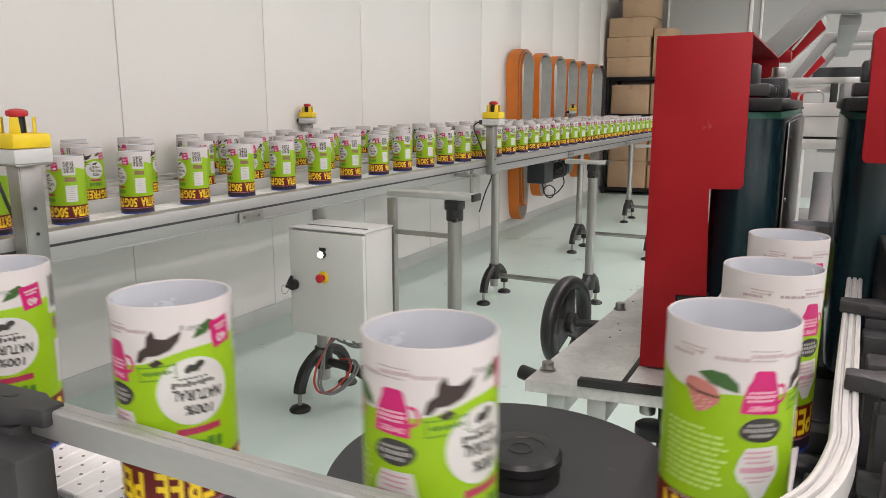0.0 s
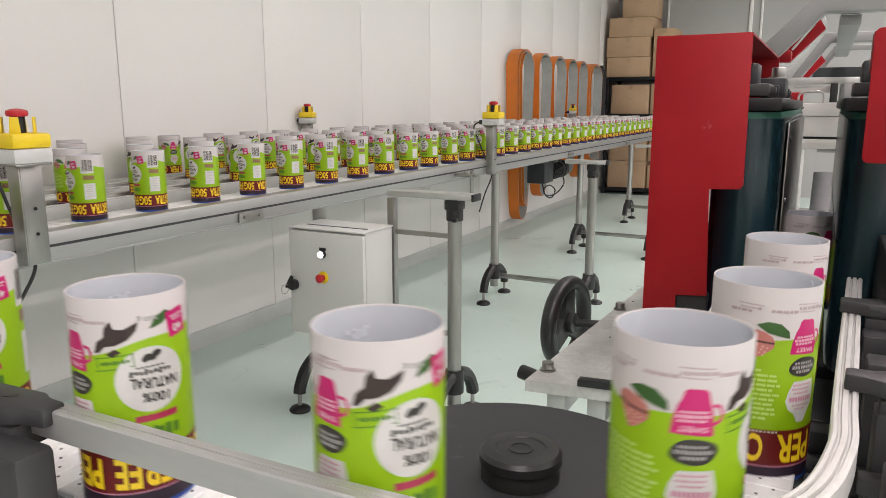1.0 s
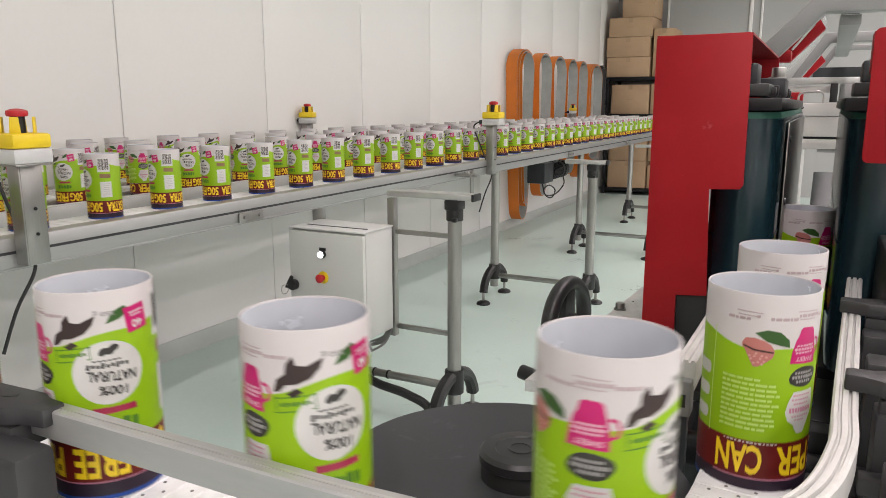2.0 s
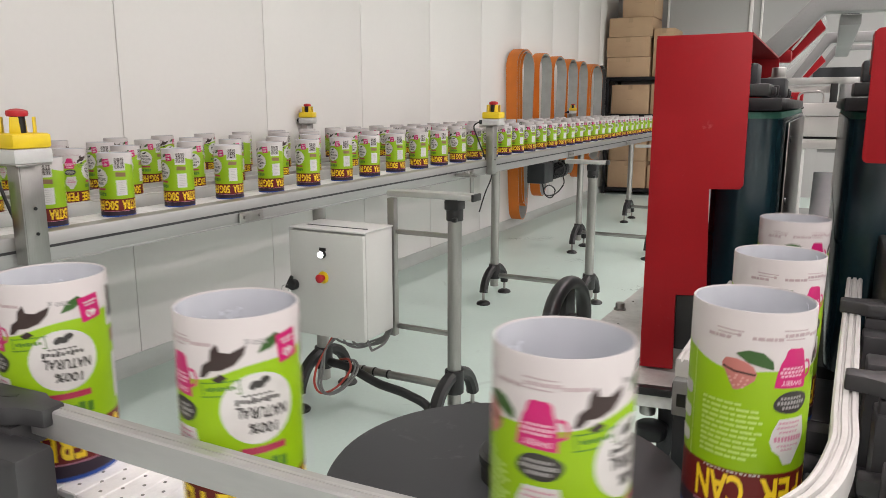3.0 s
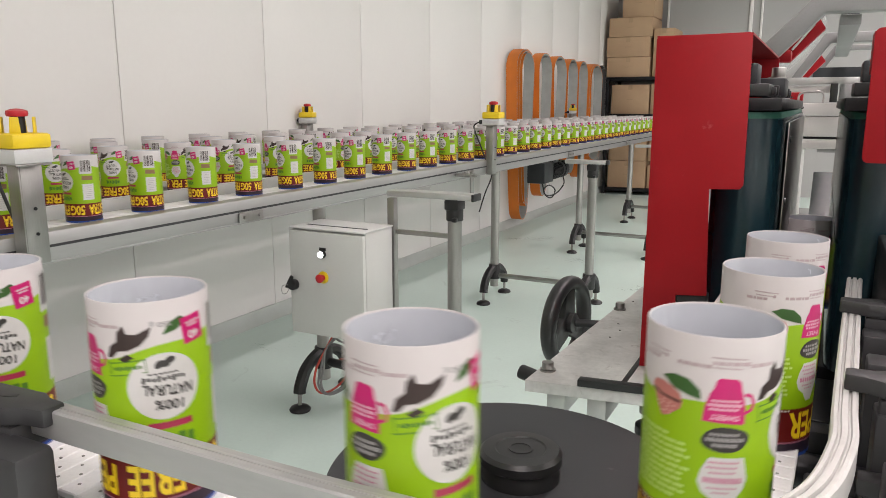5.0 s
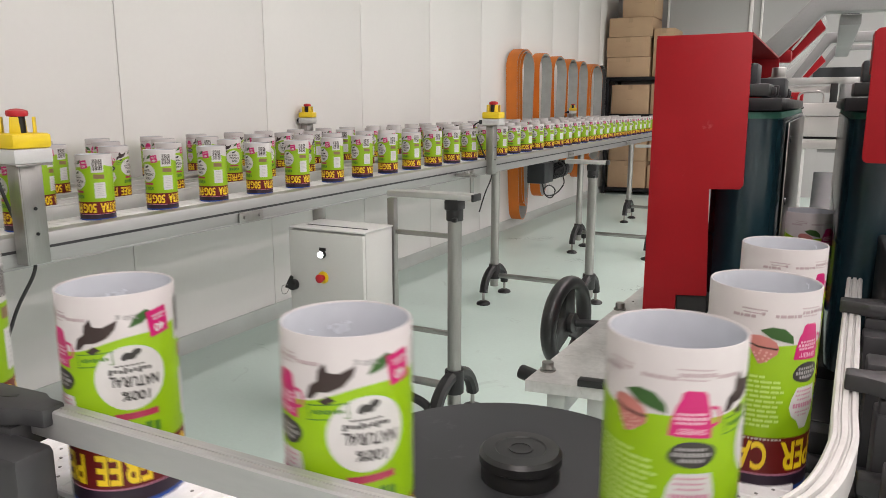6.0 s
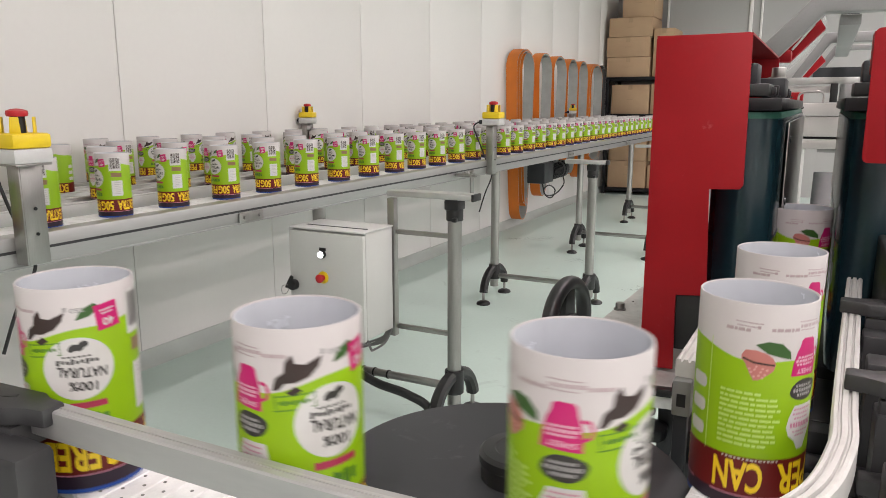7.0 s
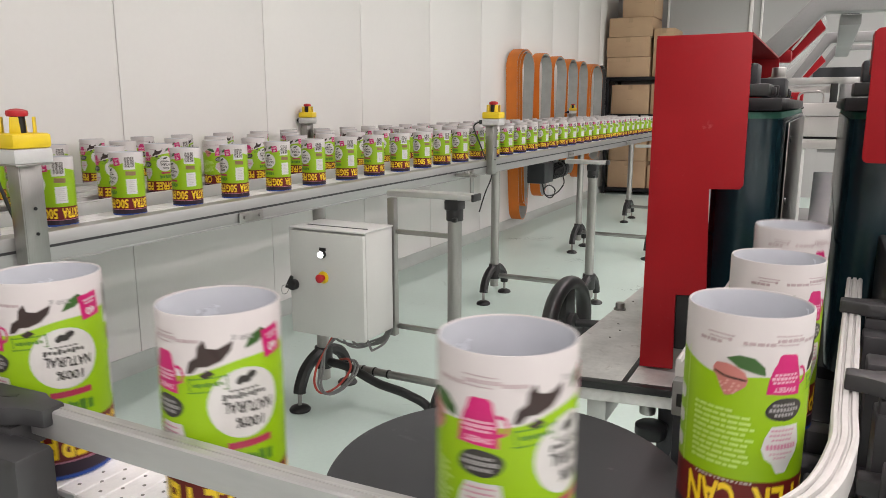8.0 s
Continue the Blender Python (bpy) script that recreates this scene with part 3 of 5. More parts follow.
# the cans in front: out of the gripper belts, round the bend and away
FRONT_Z = 0.771
FRONT_X = [(0.0, 4.9, 0.30), (0.0, 2.6, 0.36), (-0.002, 2.1, 0.60), (-0.012, 1.72, 0.70), (-0.020, 1.50, 0.742), (-0.026, 1.32, FRONT_Z - 0.012), (-0.0305, 1.06, FRONT_Z - 0.012), (-0.034, 0.90, FRONT_Z - 0.011),
           (-0.0365, 0.78, FRONT_Z - 0.008), (-0.039, 0.70, FRONT_Z - 0.006), (-0.0425, 0.645, FRONT_Z - 0.005), (-0.051, 0.595, FRONT_Z - 0.003), (-0.072, 0.552, FRONT_Z - 0.002), (-0.098, 0.512, FRONT_Z - 0.001),
           (-0.135, 0.478, FRONT_Z), (-0.19, 0.4575, FRONT_Z), (-0.25, 0.4455, FRONT_Z), (-0.32, 0.439, FRONT_Z), (-0.42, 0.4345, FRONT_Z), (-0.55, 0.4335, FRONT_Z), (-0.75, 0.4335, FRONT_Z),
           (-1.05, 0.43, FRONT_Z), (-1.2, 0.39, FRONT_Z), (-1.30, 0.28, FRONT_Z), (-1.32, 0.1, FRONT_Z), (-1.32, -1.2, FRONT_Z), (-1.32, -3.2, FRONT_Z)]
FRONT = smooth_path(FRONT_X, 12)
FRONT_S = [0.0]
for p, q in zip(FRONT, FRONT[1:]):
    FRONT_S.append(FRONT_S[-1] + (q - p).length)
S_BEND = FRONT_S[12 * 13]


def front_at(s):
    """Place and turn of a can s metres past the bend."""
    turn = float(np.interp(s, (-0.26, -0.18, -0.14, -0.085, -0.02, 0.053, 0.11, 0.17, 0.25, 0.4), (42, 41, 31, 24, 6, -10, -18, -22, -29, -28)))
    # the grippers carry the cans faster and let them go behind one another
    s = float(np.interp(s, (-4.6, -0.90, -0.83, -0.745, -0.695, -0.66), (-5.5, -1.80, -1.45, -1.13, -0.92, -0.66))) if s < -0.66 else s
    s = min(max(s + S_BEND, 0.0), FRONT_S[-1] - 1e-4)
    i = max(j for j in range(len(FRONT_S) - 1) if FRONT_S[j] <= s)
    k = (s - FRONT_S[i]) / (FRONT_S[i + 1] - FRONT_S[i])
    return FRONT_SPACE @ FRONT[i].lerp(FRONT[i + 1], k), turn


FRONT_V = 0.299
# start along the line, and how far each can is turned from the rest
FRONT_START = ((1.15, 0), (0.90, 0), (0.650, 0), (0.4055, 2), (0.1605, 6), (-0.097, -3), (-0.332, 0), (-0.5645, -3), (-0.832, 0), (-1.062, -3), (-1.320, -2), (-1.565, -12), (-1.820, 6), (-2.040, 3), (-2.288, 6), (-2.540, -3), (-2.788, 2), (-3.042, -4), (-3.29, 3), (-3.54, 0), (-3.79, -5), (-4.03, 4))


def can_motions():
    rnd = random.Random(5)
    plan = []
    for s0, jit in FRONT_START:
        rows = []
        for i in range(41):
            t = i * 0.2
            p, a = front_at(s0 + FRONT_V * t)
            rows.append((t, pose(p.x, p.y, p.z, 0, 0, a + jit)))
        plan.append(rows)
    n, base = 0, LANE_GAP
    while base + LANE_V * 8 + 0.1 < LANE_LEN:
        s = base - 0.026 + (rnd.uniform(-0.005, 0.005) if n < 56 else rnd.uniform(-0.03, 0.05))
        jit = rnd.gauss(0, 4) if s < LEGS[0][0] else rnd.gauss(-75 if lane_at(s)[2] < 0 else 0, 36)
        x0, y0, h0 = lane_at(s)
        x1, y1, h1 = lane_at(s + LANE_V * 8)
        straight = abs(h0 - h1) < 1e-6 and abs(x0 - x1) < 1e-6
        rows = []
        for t in (0.0, 8.0) if straight else [i * 0.2 for i in range(41)]:
            x, y, h = lane_at(s + LANE_V * t)
            rows.append((t, pose(x, y, LANE_Z, 0, 0, h - 197 + jit)))
        plan.append(rows)
        base += LANE_GAP if n < 56 else 0.236
        n += 1
    cans = [CAN] + [copy_thing(CAN, rows[0][1]) for rows in plan[1:]]
    for ob, rows in zip(cans, plan):
        walk(ob, rows)


# ---- buffer table at the back ----
def buffer_table():
    y0, y1 = -3.6, 8.95
    tab = thing("buffer_conveyor", (-2.0, 2.5, 0.75), "long aluminium conveyor table with white chain lanes", "conveyor")
    for nm, xa, xb, ya in (("front_profile", -1.655, -1.602, y0), ("rear_profile", -2.52, -2.49, Y_NEAR - 0.2)):
        b = bx((xa, ya, 0.752), (xb, y1, 0.826), 0.003)
        part(nm, b, M_PROFILE, tab)
    b = bx((-1.6025, y0, 0.789), (-1.6005, y1, 0.7955))
    part("profile_slot", b, M_DARK, tab, "dark slot along the front profile")
    b = bx((-1.6025, y0, 0.752), (-1.5985, y1, 0.757))
    part("profile_lip", b, M_PROFILE, tab)
    for i, x in enumerate(LANE_X):
        ya = y0 if i == 0 else Y_NEAR - 0.15
        w = (0.078, 0.05, 0.05, 0.045)[i]
        chain = part("chain_bed", bx((x - w, ya, 0.79), (x + w, y1, LANE_Z - 0.006)), M_LGREY, tab)
        b = bmesh.new()
        y = ya
        while y < y1 - 0.04:
            bx((x - w, y + 0.0008, LANE_Z - 0.006), (x + w, y + 0.0372, LANE_Z - 0.0005), 0, b)
            y += 0.038
        part("chain", b, M_BELT, chain, "white plastic chain links", "stuff")
    for x in LANE_X[1:]:
        for d, nm in ((0.052, "lane_profile"), (-0.064, "rear_lane_profile")):
            if nm == "rear_lane_profile" and x == LANE_X[3]:
                continue
            edge = part(nm, bx((x + d, Y_NEAR - 0.15, 0.772), (x + d + 0.012, y1 - 0.25, 0.836), 0.002), M_ALU, tab)
            part("profile_cap", bx((x + d - 0.001, Y_NEAR - 0.15, 0.8362), (x + d + 0.013, y1 - 0.25, 0.8405), 0.001), M_RAILW, edge)
    y = -3.2
    while y < y1:
        part("cross_member", bx((-2.50, y, 0.757), (-1.65, y + 0.04, 0.774), 0.002), M_ALU, tab)
        y += 0.8
    arm = part("side_arm", bx((-1.598, 3.235, 0.772), (-1.49, 3.265, 0.786), 0.001), M_STEEL, tab)
    part("drop_plate", bx((-1.515, 3.232, 0.69), (-1.509, 3.268, 0.80), 0.001), M_STEEL, arm)
    # joint plates and clips on the front profile
    for y in (1.72, 3.35, 5.05, 6.75):
        plate = part("joint_plate", bx((-1.6, y, 0.757), (-1.594, y + 0.11, 0.787), 0.001), M_STEEL, tab)
        b = bmesh.new()
        for k in (0.02, 0.09):
            cy((-1.594, y + k, 0.772), (-1.588, y + k, 0.772), 0.006, b, seg=8)
        part("bolt_pair", b, M_STEEL, plate)


def stand(y, beam=-1.235):
    st = thing("conveyor_stand", (-1.37, y, 0), "steel tube conveyor stand with black feet on levelling pads", "stand", "conveyor stands")
    for x, top in ((-1.65, 0.752), (-1.086, 0.752)):
        leg = part("leg", cy((x, y, 0.075), (x, y, top), 0.0242, seg=28), M_STEEL, st)
        # black curved foot with two pads
        b = bmesh.new()
        for d in (-1, 1):
            sweep(smooth_path([(x, y + d * 0.012, 0.185), (x, y + d * 0.06, 0.178), (x, y + d * 0.115, 0.145), (x, y + d * 0.148, 0.095), (x, y + d * 0.155, 0.068)], 4), rect(0.042, 0.040, 0.010), b)
        cy((x, y, 0.12), (x, y, 0.205), 0.034, b, seg=24, bev=0.003)
        foot = part("foot", b, M_BLACK, leg, "black moulded plastic foot")
        for d in (-1, 1):
            b = cy((x, y + d * 0.155, 0.018), (x, y + d * 0.155, 0.075), 0.0075, seg=12)
            part("spindle", b, M_STEEL, leg)
            part("pad", lathe([(0, 0), (0.038, 0), (0.040, 0.006), (0.034, 0.014), (0.014, 0.022), (0, 0.022)], seg=24, at=(x, y + d * 0.155, 0)), M_BLACK, leg, "black levelling pad")
    part("tie_bar", cy((-1.63, y, 0.14), (-1.11, y, 0.14), 0.0145, seg=16), M_STEEL, st)
    b = bmesh.new()
    bx((-1.112, y - 0.030, 0.772), (-1.060, y + 0.030, 0.807), 0.005, b)
    cy((-1.086, y, 0.735), (-1.086, y, 0.775), 0.029, b, seg=24, bev=0.003)
    bx((-1.075, y - 0.046, 0.735), (-1.06, y - 0.028, 0.75), 0.003, b)
    part("clamp_block", b, M_BLACK, st, "black clamp block")
    b = bx((beam, y - 0.03, 0.8075), (-1.012, y + 0.03, 0.828), 0.003)
    part("top_beam", b, M_ALU, st)
    part("end_cap", bx((-1.012, y - 0.031, 0.805), (-1.002, y + 0.031, 0.829), 0.003), M_BLACK, st)
    return st


def post_and_cabinet():
    cab = thing("control_cabinet", (-1.45, 2.05, 0.34), "light grey steel control cabinet on a post", "cabinet")
    x0, x1, y0, y1, z0, z1 = -1.612, -1.312, 1.975, 2.165, 0.335, 0.703
    part("body", bx((x0, y0 + 0.022, z0), (x1, y1, z1), 0.004), M_CAB, cab)
    door = part("door", bx((x0 - 0.002, y0, z0 - 0.002), (x1 + 0.002, y0 + 0.018, z1 - 0.006), 0.004), M_CAB, cab)
    part("gasket", bx((x0 + 0.006, y0 + 0.017, z0 + 0.006), (x1 - 0.006, y0 + 0.0225, z1 - 0.008)), M_BLACK, door)
    top = part("rain_lip", bx((x0 - 0.004, y0 + 0.004, z1), (x1 + 0.004, y1, z1 + 0.006), 0.002), M_CABTOP, cab)
    part("lip_line", bx((x0 + 0.03, y0 + 0.06, z1 + 0.006), (x1 - 0.02, y0 + 0.068, z1 + 0.0075)), M_GREYP, top)
    # lamp, emergency stop and latch
    lx, lz = -1.471, 0.624
    lamp = part("indicator", cy((lx, y0, lz), (lx, y0 - 0.012, lz), 0.014, bev=0.002), M_BLACK, door)
    part("indicator_plate", bx((lx - 0.013, y0 - 0.002, lz + 0.012), (lx + 0.013, y0, lz + 0.022)), M_BLACK, door)
    part("lens", cy((lx, y0 - 0.011, lz), (lx, y0 - 0.018, lz), 0.0115, bev=0.003), M_WHITEGLOW, lamp, "lit white lens")
    ez = 0.5435
    stop = part("stop_plate", cy((lx, y0, ez), (lx, y0 - 0.005, ez), 0.021, bev=0.001, seg=28), M_YEL, door, "yellow stop plate")
    part("stop_button", lathe([(0, 0), (0.010, 0), (0.010, 0.012), (0.0145, 0.015), (0.015, 0.022), (0.0105, 0.026), (0, 0.027)], at=(lx, y0 - 0.004, ez), m=Matrix.Rotation(radians(90), 4, "X")), M_REDB, stop, "red mushroom button")
    hx, hz = -1.605, 0.507
    b = cy((hx + 0.012, y0, hz), (hx + 0.012, y0 - 0.022, hz), 0.019, bev=0.003)
    slab([(hx - 0.02, hz - 0.012), (hx + 0.012, hz - 0.016), (hx + 0.016, hz + 0.03), (hx + 0.006, hz + 0.034)], "y", y0 - 0.02, y0 - 0.012, 0.002, b)
    latch = part("latch", b, M_BLACK, door)
    part("latch_wire", sweep(smooth_path([(hx, y0 - 0.02, hz), (hx - 0.02, y0 - 0.03, hz - 0.004), (hx - 0.022, y0 - 0.03, hz - 0.03), (hx - 0.008, y0 - 0.025, hz - 0.03), (hx + 0.002, y0 - 0.02, hz - 0.01)]), ring(0.0012, 6)), M_STEEL, latch)
    b = bmesh.new()
    for k in range(5):
        cy((-1.50 + 0.034 * k, 2.07, z0), (-1.50 + 0.034 * k, 2.07, z0 - 0.022), 0.009, b, seg=10)
    part("glands", b, M_BLACK, cab)
    # post behind the cabinet with its tie bars
    post = thing("support_post", (-1.335, 2.2, 0.3), "square steel post under the conveyor beam", "post")
    part("post", bx((-1.340, 2.178, 0.30), (-1.312, 2.206, 0.80), 0.003), M_STEEL, post)
    for z in (0.68, 0.334):
        tie = part("tie_bar", bx((-1.312, 2.192, z - 0.008), (-1.075, 2.208, z + 0.008), 0.002), M_STEEL, post)
        part("end_plug", bx((-1.075, 2.190, z - 0.009), (-1.066, 2.21, z + 0.009), 0.002), M_BLACK, tie)
    # cable loops
    for i, (xa, sag, m) in enumerate(((-1.50, 0.05, M_CABLE), (-1.466, 0.058, M_CABLE), (-1.432, 0.05, M_CABLE), (-1.398, 0.045, M_CABLE), (-1.364, 0.06, M_CABLE))):
        c = thing("cable", (xa, 2.07, z0), "grey cable hanging in a loop below the cabinet", "cable", "cabinet cables")
        part("sheath", sweep(smooth_path([(xa, 2.07, z0 - 0.018), (xa + 0.01, 2.08, z0 - sag), ((xa - 1.335) / 2 - 0.02, 2.12, z0 - sag - 0.018), (-1.365 + 0.004 * i, 2.165, z0 - 0.045 - 0.004 * i), (-1.345 + 0.004 * i, 2.172, z0 - 0.018), (-1.342 + 0.004 * i, 2.174, z0 + 0.01)]), ring(0.0042, 8)), m, c)
    for i, (m, dx, name) in enumerate(((M_CABLER, 0.0, "red cable"), (M_CABLE, 0.018, "grey cable"), (M_CABLE, 0.03, "grey cable"))):
        c = thing("cable", (-1.5, 2.07, 0.2), name + " dropping to the foot of the stand", "cable")
        part("sheath", sweep(smooth_path([(-1.50 + dx, 2.07, z0 - 0.018), (-1.525, 2.05, 0.26), (-1.555 + dx, 2.03, 0.19), (-1.56 + dx, 2.02, 0.13), (-1.53 + dx, 2.02, 0.10), (-1.485 + dx, 2.05, 0.12), (-1.46 + dx, 2.1, 0.17), (-1.50 + dx, 2.15, 0.19), (-1.56, 2.18, 0.17)]), ring(0.0042, 8)), m, c)
    c = thing("cable", (-1.3, 2.2, 0.12), "thick black corrugated hose along the tie bar", "hose")
    part("sheath", sweep(smooth_path([(-1.60, 2.17, 0.16), (-1.50, 2.165, 0.15), (-1.38, 2.16, 0.115), (-1.25, 2.15, 0.10), (-1.15, 2.13, 0.07), (-1.10, 2.0, 0.03), (-1.05, 1.9, 0.018)]), ring(0.016, 12)), M_BLACK, c)
    b = bmesh.new()
    for x in (-1.47, -1.42, -1.36):
        cy((x, 2.2, 0.14), (x + 0.006, 2.2, 0.14), 0.0165, b, seg=16)
    part("cable_ties", b, M_BLACK, c)


def stop_station(x, y, z, turn, post_z, size=1.0):
    """Emergency stop box on a steel bracket; z is the box's foot."""
    st = thing("emergency_stop", (x, y, z), "yellow emergency stop box with red button on a steel bracket", "emergency stop", "emergency stops")
    m = Matrix.Translation((x, y, z)) @ Matrix.Rotation(radians(turn), 4, "Z") @ Matrix.Scale(size, 4)
    part("base", bx((-0.048, -0.048, 0.0), (0.048, 0.048, 0.034), 0.005, m=m), M_LGREY, st, "light grey lower half")
    lid = part("lid", bx((-0.048, -0.048, 0.0345), (0.048, 0.048, 0.069), 0.007, m=m), M_YEL, st)
    for a in range(4):
        mm = m @ Matrix.Rotation(radians(90 * a + 45), 4, "Z")
        own = slab([(-0.012, 0.066), (0.012, 0.066), (0.009, 0.106), (-0.009, 0.106)], "y", -0.0365, -0.0315, 0.0015)
        bmesh.ops.transform(own, matrix=mm, verts=own.verts[:])
        part("guard_tab", own, M_YEL, lid)
    part("stem", lathe([(0.0, 0.068), (0.016, 0.068), (0.016, 0.108), (0, 0.108)], seg=20, m=m), M_BLACK, lid)
    part("button", lathe([(0, 0.106), (0.022, 0.107), (0.024, 0.114), (0.0225, 0.120), (0.012, 0.124), (0, 0.125)], seg=28, m=m), M_REDB, lid, "red mushroom button")
    part("gland", cy(m @ Vector((-0.046, 0, 0.016)), m @ Vector((-0.078, 0, 0.016)), 0.012, seg=14, bev=0.002), M_GREYP, st)
    br = part("bracket_plate", bx((-0.045, -0.045, -0.005), (0.045, 0.045, -0.0002), 0.001, m=m), M_STEEL, st)
    part("bracket_post", bx((x - 0.004, y - 0.010, post_z), (x + 0.004, y + 0.042, z - 0.005), 0.001), M_STEEL, br)
    part("bracket_flange", bx((x - 0.036, y - 0.014, post_z), (x + 0.004, y - 0.0102, z - 0.005), 0.001), M_STEEL, br)
    b = bmesh.new()
    for k in (0.3, 0.55):
        zz = post_z + (z - post_z) * k
        cy((x + 0.004, y + 0.016, zz), (x + 0.007, y + 0.016, zz), 0.004, b, seg=8)
    part("bolts", b, M_IRON, br)
    part("cable", sweep(smooth_path([m @ Vector((-0.078, 0, 0.016)), m @ Vector((-0.11, 0.0, -0.01)), m @ Vector((-0.08, 0.0, -0.09)), Vector((x - 0.02, y + 0.01, post_z + 0.02)), Vector((x - 0.012, y + 0.008, post_z - 0.02)), Vector((x - 0.03, y - 0.03, post_z - 0.10)), Vector((x - 0.05, y - 0.06, post_z - 0.2))]), ring(0.004, 8)), M_BLACK, st)
    return st


def drive_motor():
    mo = thing("drive_motor", (-1.95, 5.46, 0.55), "dark gear motor slung under the conveyor", "motor")
    x = -1.85
    part("gearbox", bx((x - 0.07, 5.08, 0.55), (x + 0.07, 5.28, 0.70), 0.012), M_GREYP, mo)
    b = cy((x, 5.28, 0.62), (x, 5.6, 0.62), 0.062, seg=24, bev=0.004)
    for k in range(9):
        cy((x, 5.31 + 0.026 * k, 0.62), (x, 5.32 + 0.026 * k, 0.62), 0.07, b, seg=24)
    part("motor_body", b, M_IRON, mo)
    part("fan_cover", cy((x, 5.6, 0.62), (x, 5.68, 0.62), 0.07, seg=24, bev=0.012), M_IRON, mo)
    part("terminal_box", bx((x - 0.04, 5.34, 0.68), (x + 0.04, 5.48, 0.74), 0.006), M_IRON, mo)
    part("torque_arm", bx((x - 0.02, 5.12, 0.69), (x + 0.02, 5.24, 0.76), 0.003), M_STEEL, mo)
    part("lead", sweep(smooth_path([(x + 0.03, 5.62, 0.57), (x + 0.04, 5.62, 0.50), (x + 0.03, 5.46, 0.44), (x + 0.03, 5.24, 0.45), (x + 0.03, 5.18, 0.50), (x + 0.03, 5.3, 0.52), (x + 0.03, 5.44, 0.47), (x + 0.03, 5.36, 0.42), (x + 0.03, 5.21, 0.46), (x + 0.02, 5.16, 0.57)]), ring(0.005, 8)), M_BLACK, mo)


def hung_belt(y, z0, z1, wid, m_out, m_in, bulge, n=2, hw=0.19):
    """Conveyor belt loops hung over a peg on the wall."""
    th = thing("hanging_belt", (WX, y, z1), "orange conveyor belt loop hung on the wall" if m_out is M_ORANGE else "black conveyor belt loop hung on the wall", "belt", "belts on the wall")
    xa = WX + 0.03
    rnd = random.Random(int(y * 100))
    for k in range(n):
        yy, ww = y + 0.03 * k, hw - 0.035 * k
        zz1, zz0 = z1 - 0.012 * k, z0 + rnd.uniform(-0.05, 0.1)
        path = []
        for i in range(13):
            a = math.pi * i / 12
            path.append((0, yy - ww * math.cos(a), zz1 - 0.16 + 0.16 * math.sin(a)))
        path += [(0, yy + ww + bulge * 0.3, (zz0 + zz1) / 2)]
        for i in range(9):
            a = math.pi * i / 8
            path.append((0, yy + (ww + bulge) * math.cos(a), zz0 + 0.16 - 0.16 * math.sin(a)))
        path += [(0, yy - ww - bulge * 0.3, (zz0 + zz1) / 2)]
        path = [(xa + wid / 2, p[1], p[2]) for p in path]
        for nm, off, mm, t in (("belt", 0.0025, m_out, 0.0045), ("backing", -0.0022, m_in, 0.0042)):
            own = sweep(path, [(-wid / 2, off - t / 2), (wid / 2, off - t / 2), (wid / 2, off + t / 2), (-wid / 2, off + t / 2)], closed=True, up=(0, -1, 0))
            part(nm, own, mm, th)
    part("peg", cy((WX, y, z1 - 0.05), (WX + wid + 0.04, y, z1 - 0.03), 0.009, seg=12), M_STEEL, th)


def box_of(name, a, b, tape=True, label="closed brown cardboard carton with taped seam"):
    t = thing("cardboard_box", ((a[0] + b[0]) / 2, (a[1] + b[1]) / 2, a[2]), label, "box", "cartons on the rack")
    c = part("carton", bx(a, b, 0.004), M_CARD, t)
    if tape:
        part("seam_tape", bx(((a[0] + b[0]) / 2 - 0.025, a[1] - 0.0012, b[2] - 0.06), ((a[0] + b[0]) / 2 + 0.025, a[1] + 0.002, b[2] - 0.002)), M_TAPE, t)
        part("flap_line", bx((a[0] + 0.004, (a[1] + b[1]) / 2 - 0.001, b[2] - 0.001), (b[0] - 0.004, (a[1] + b[1]) / 2 + 0.001, b[2] + 0.001)), M_TAPE, t)
        part("hand_slot", bx(((a[0] + b[0]) / 2 - 0.04, a[1] - 0.0012, (a[2] + b[2]) / 2 - 0.004), ((a[0] + b[0]) / 2 + 0.04, a[1] + 0.001, (a[2] + b[2]) / 2 + 0.004)), M_TAPE, t)
    return t


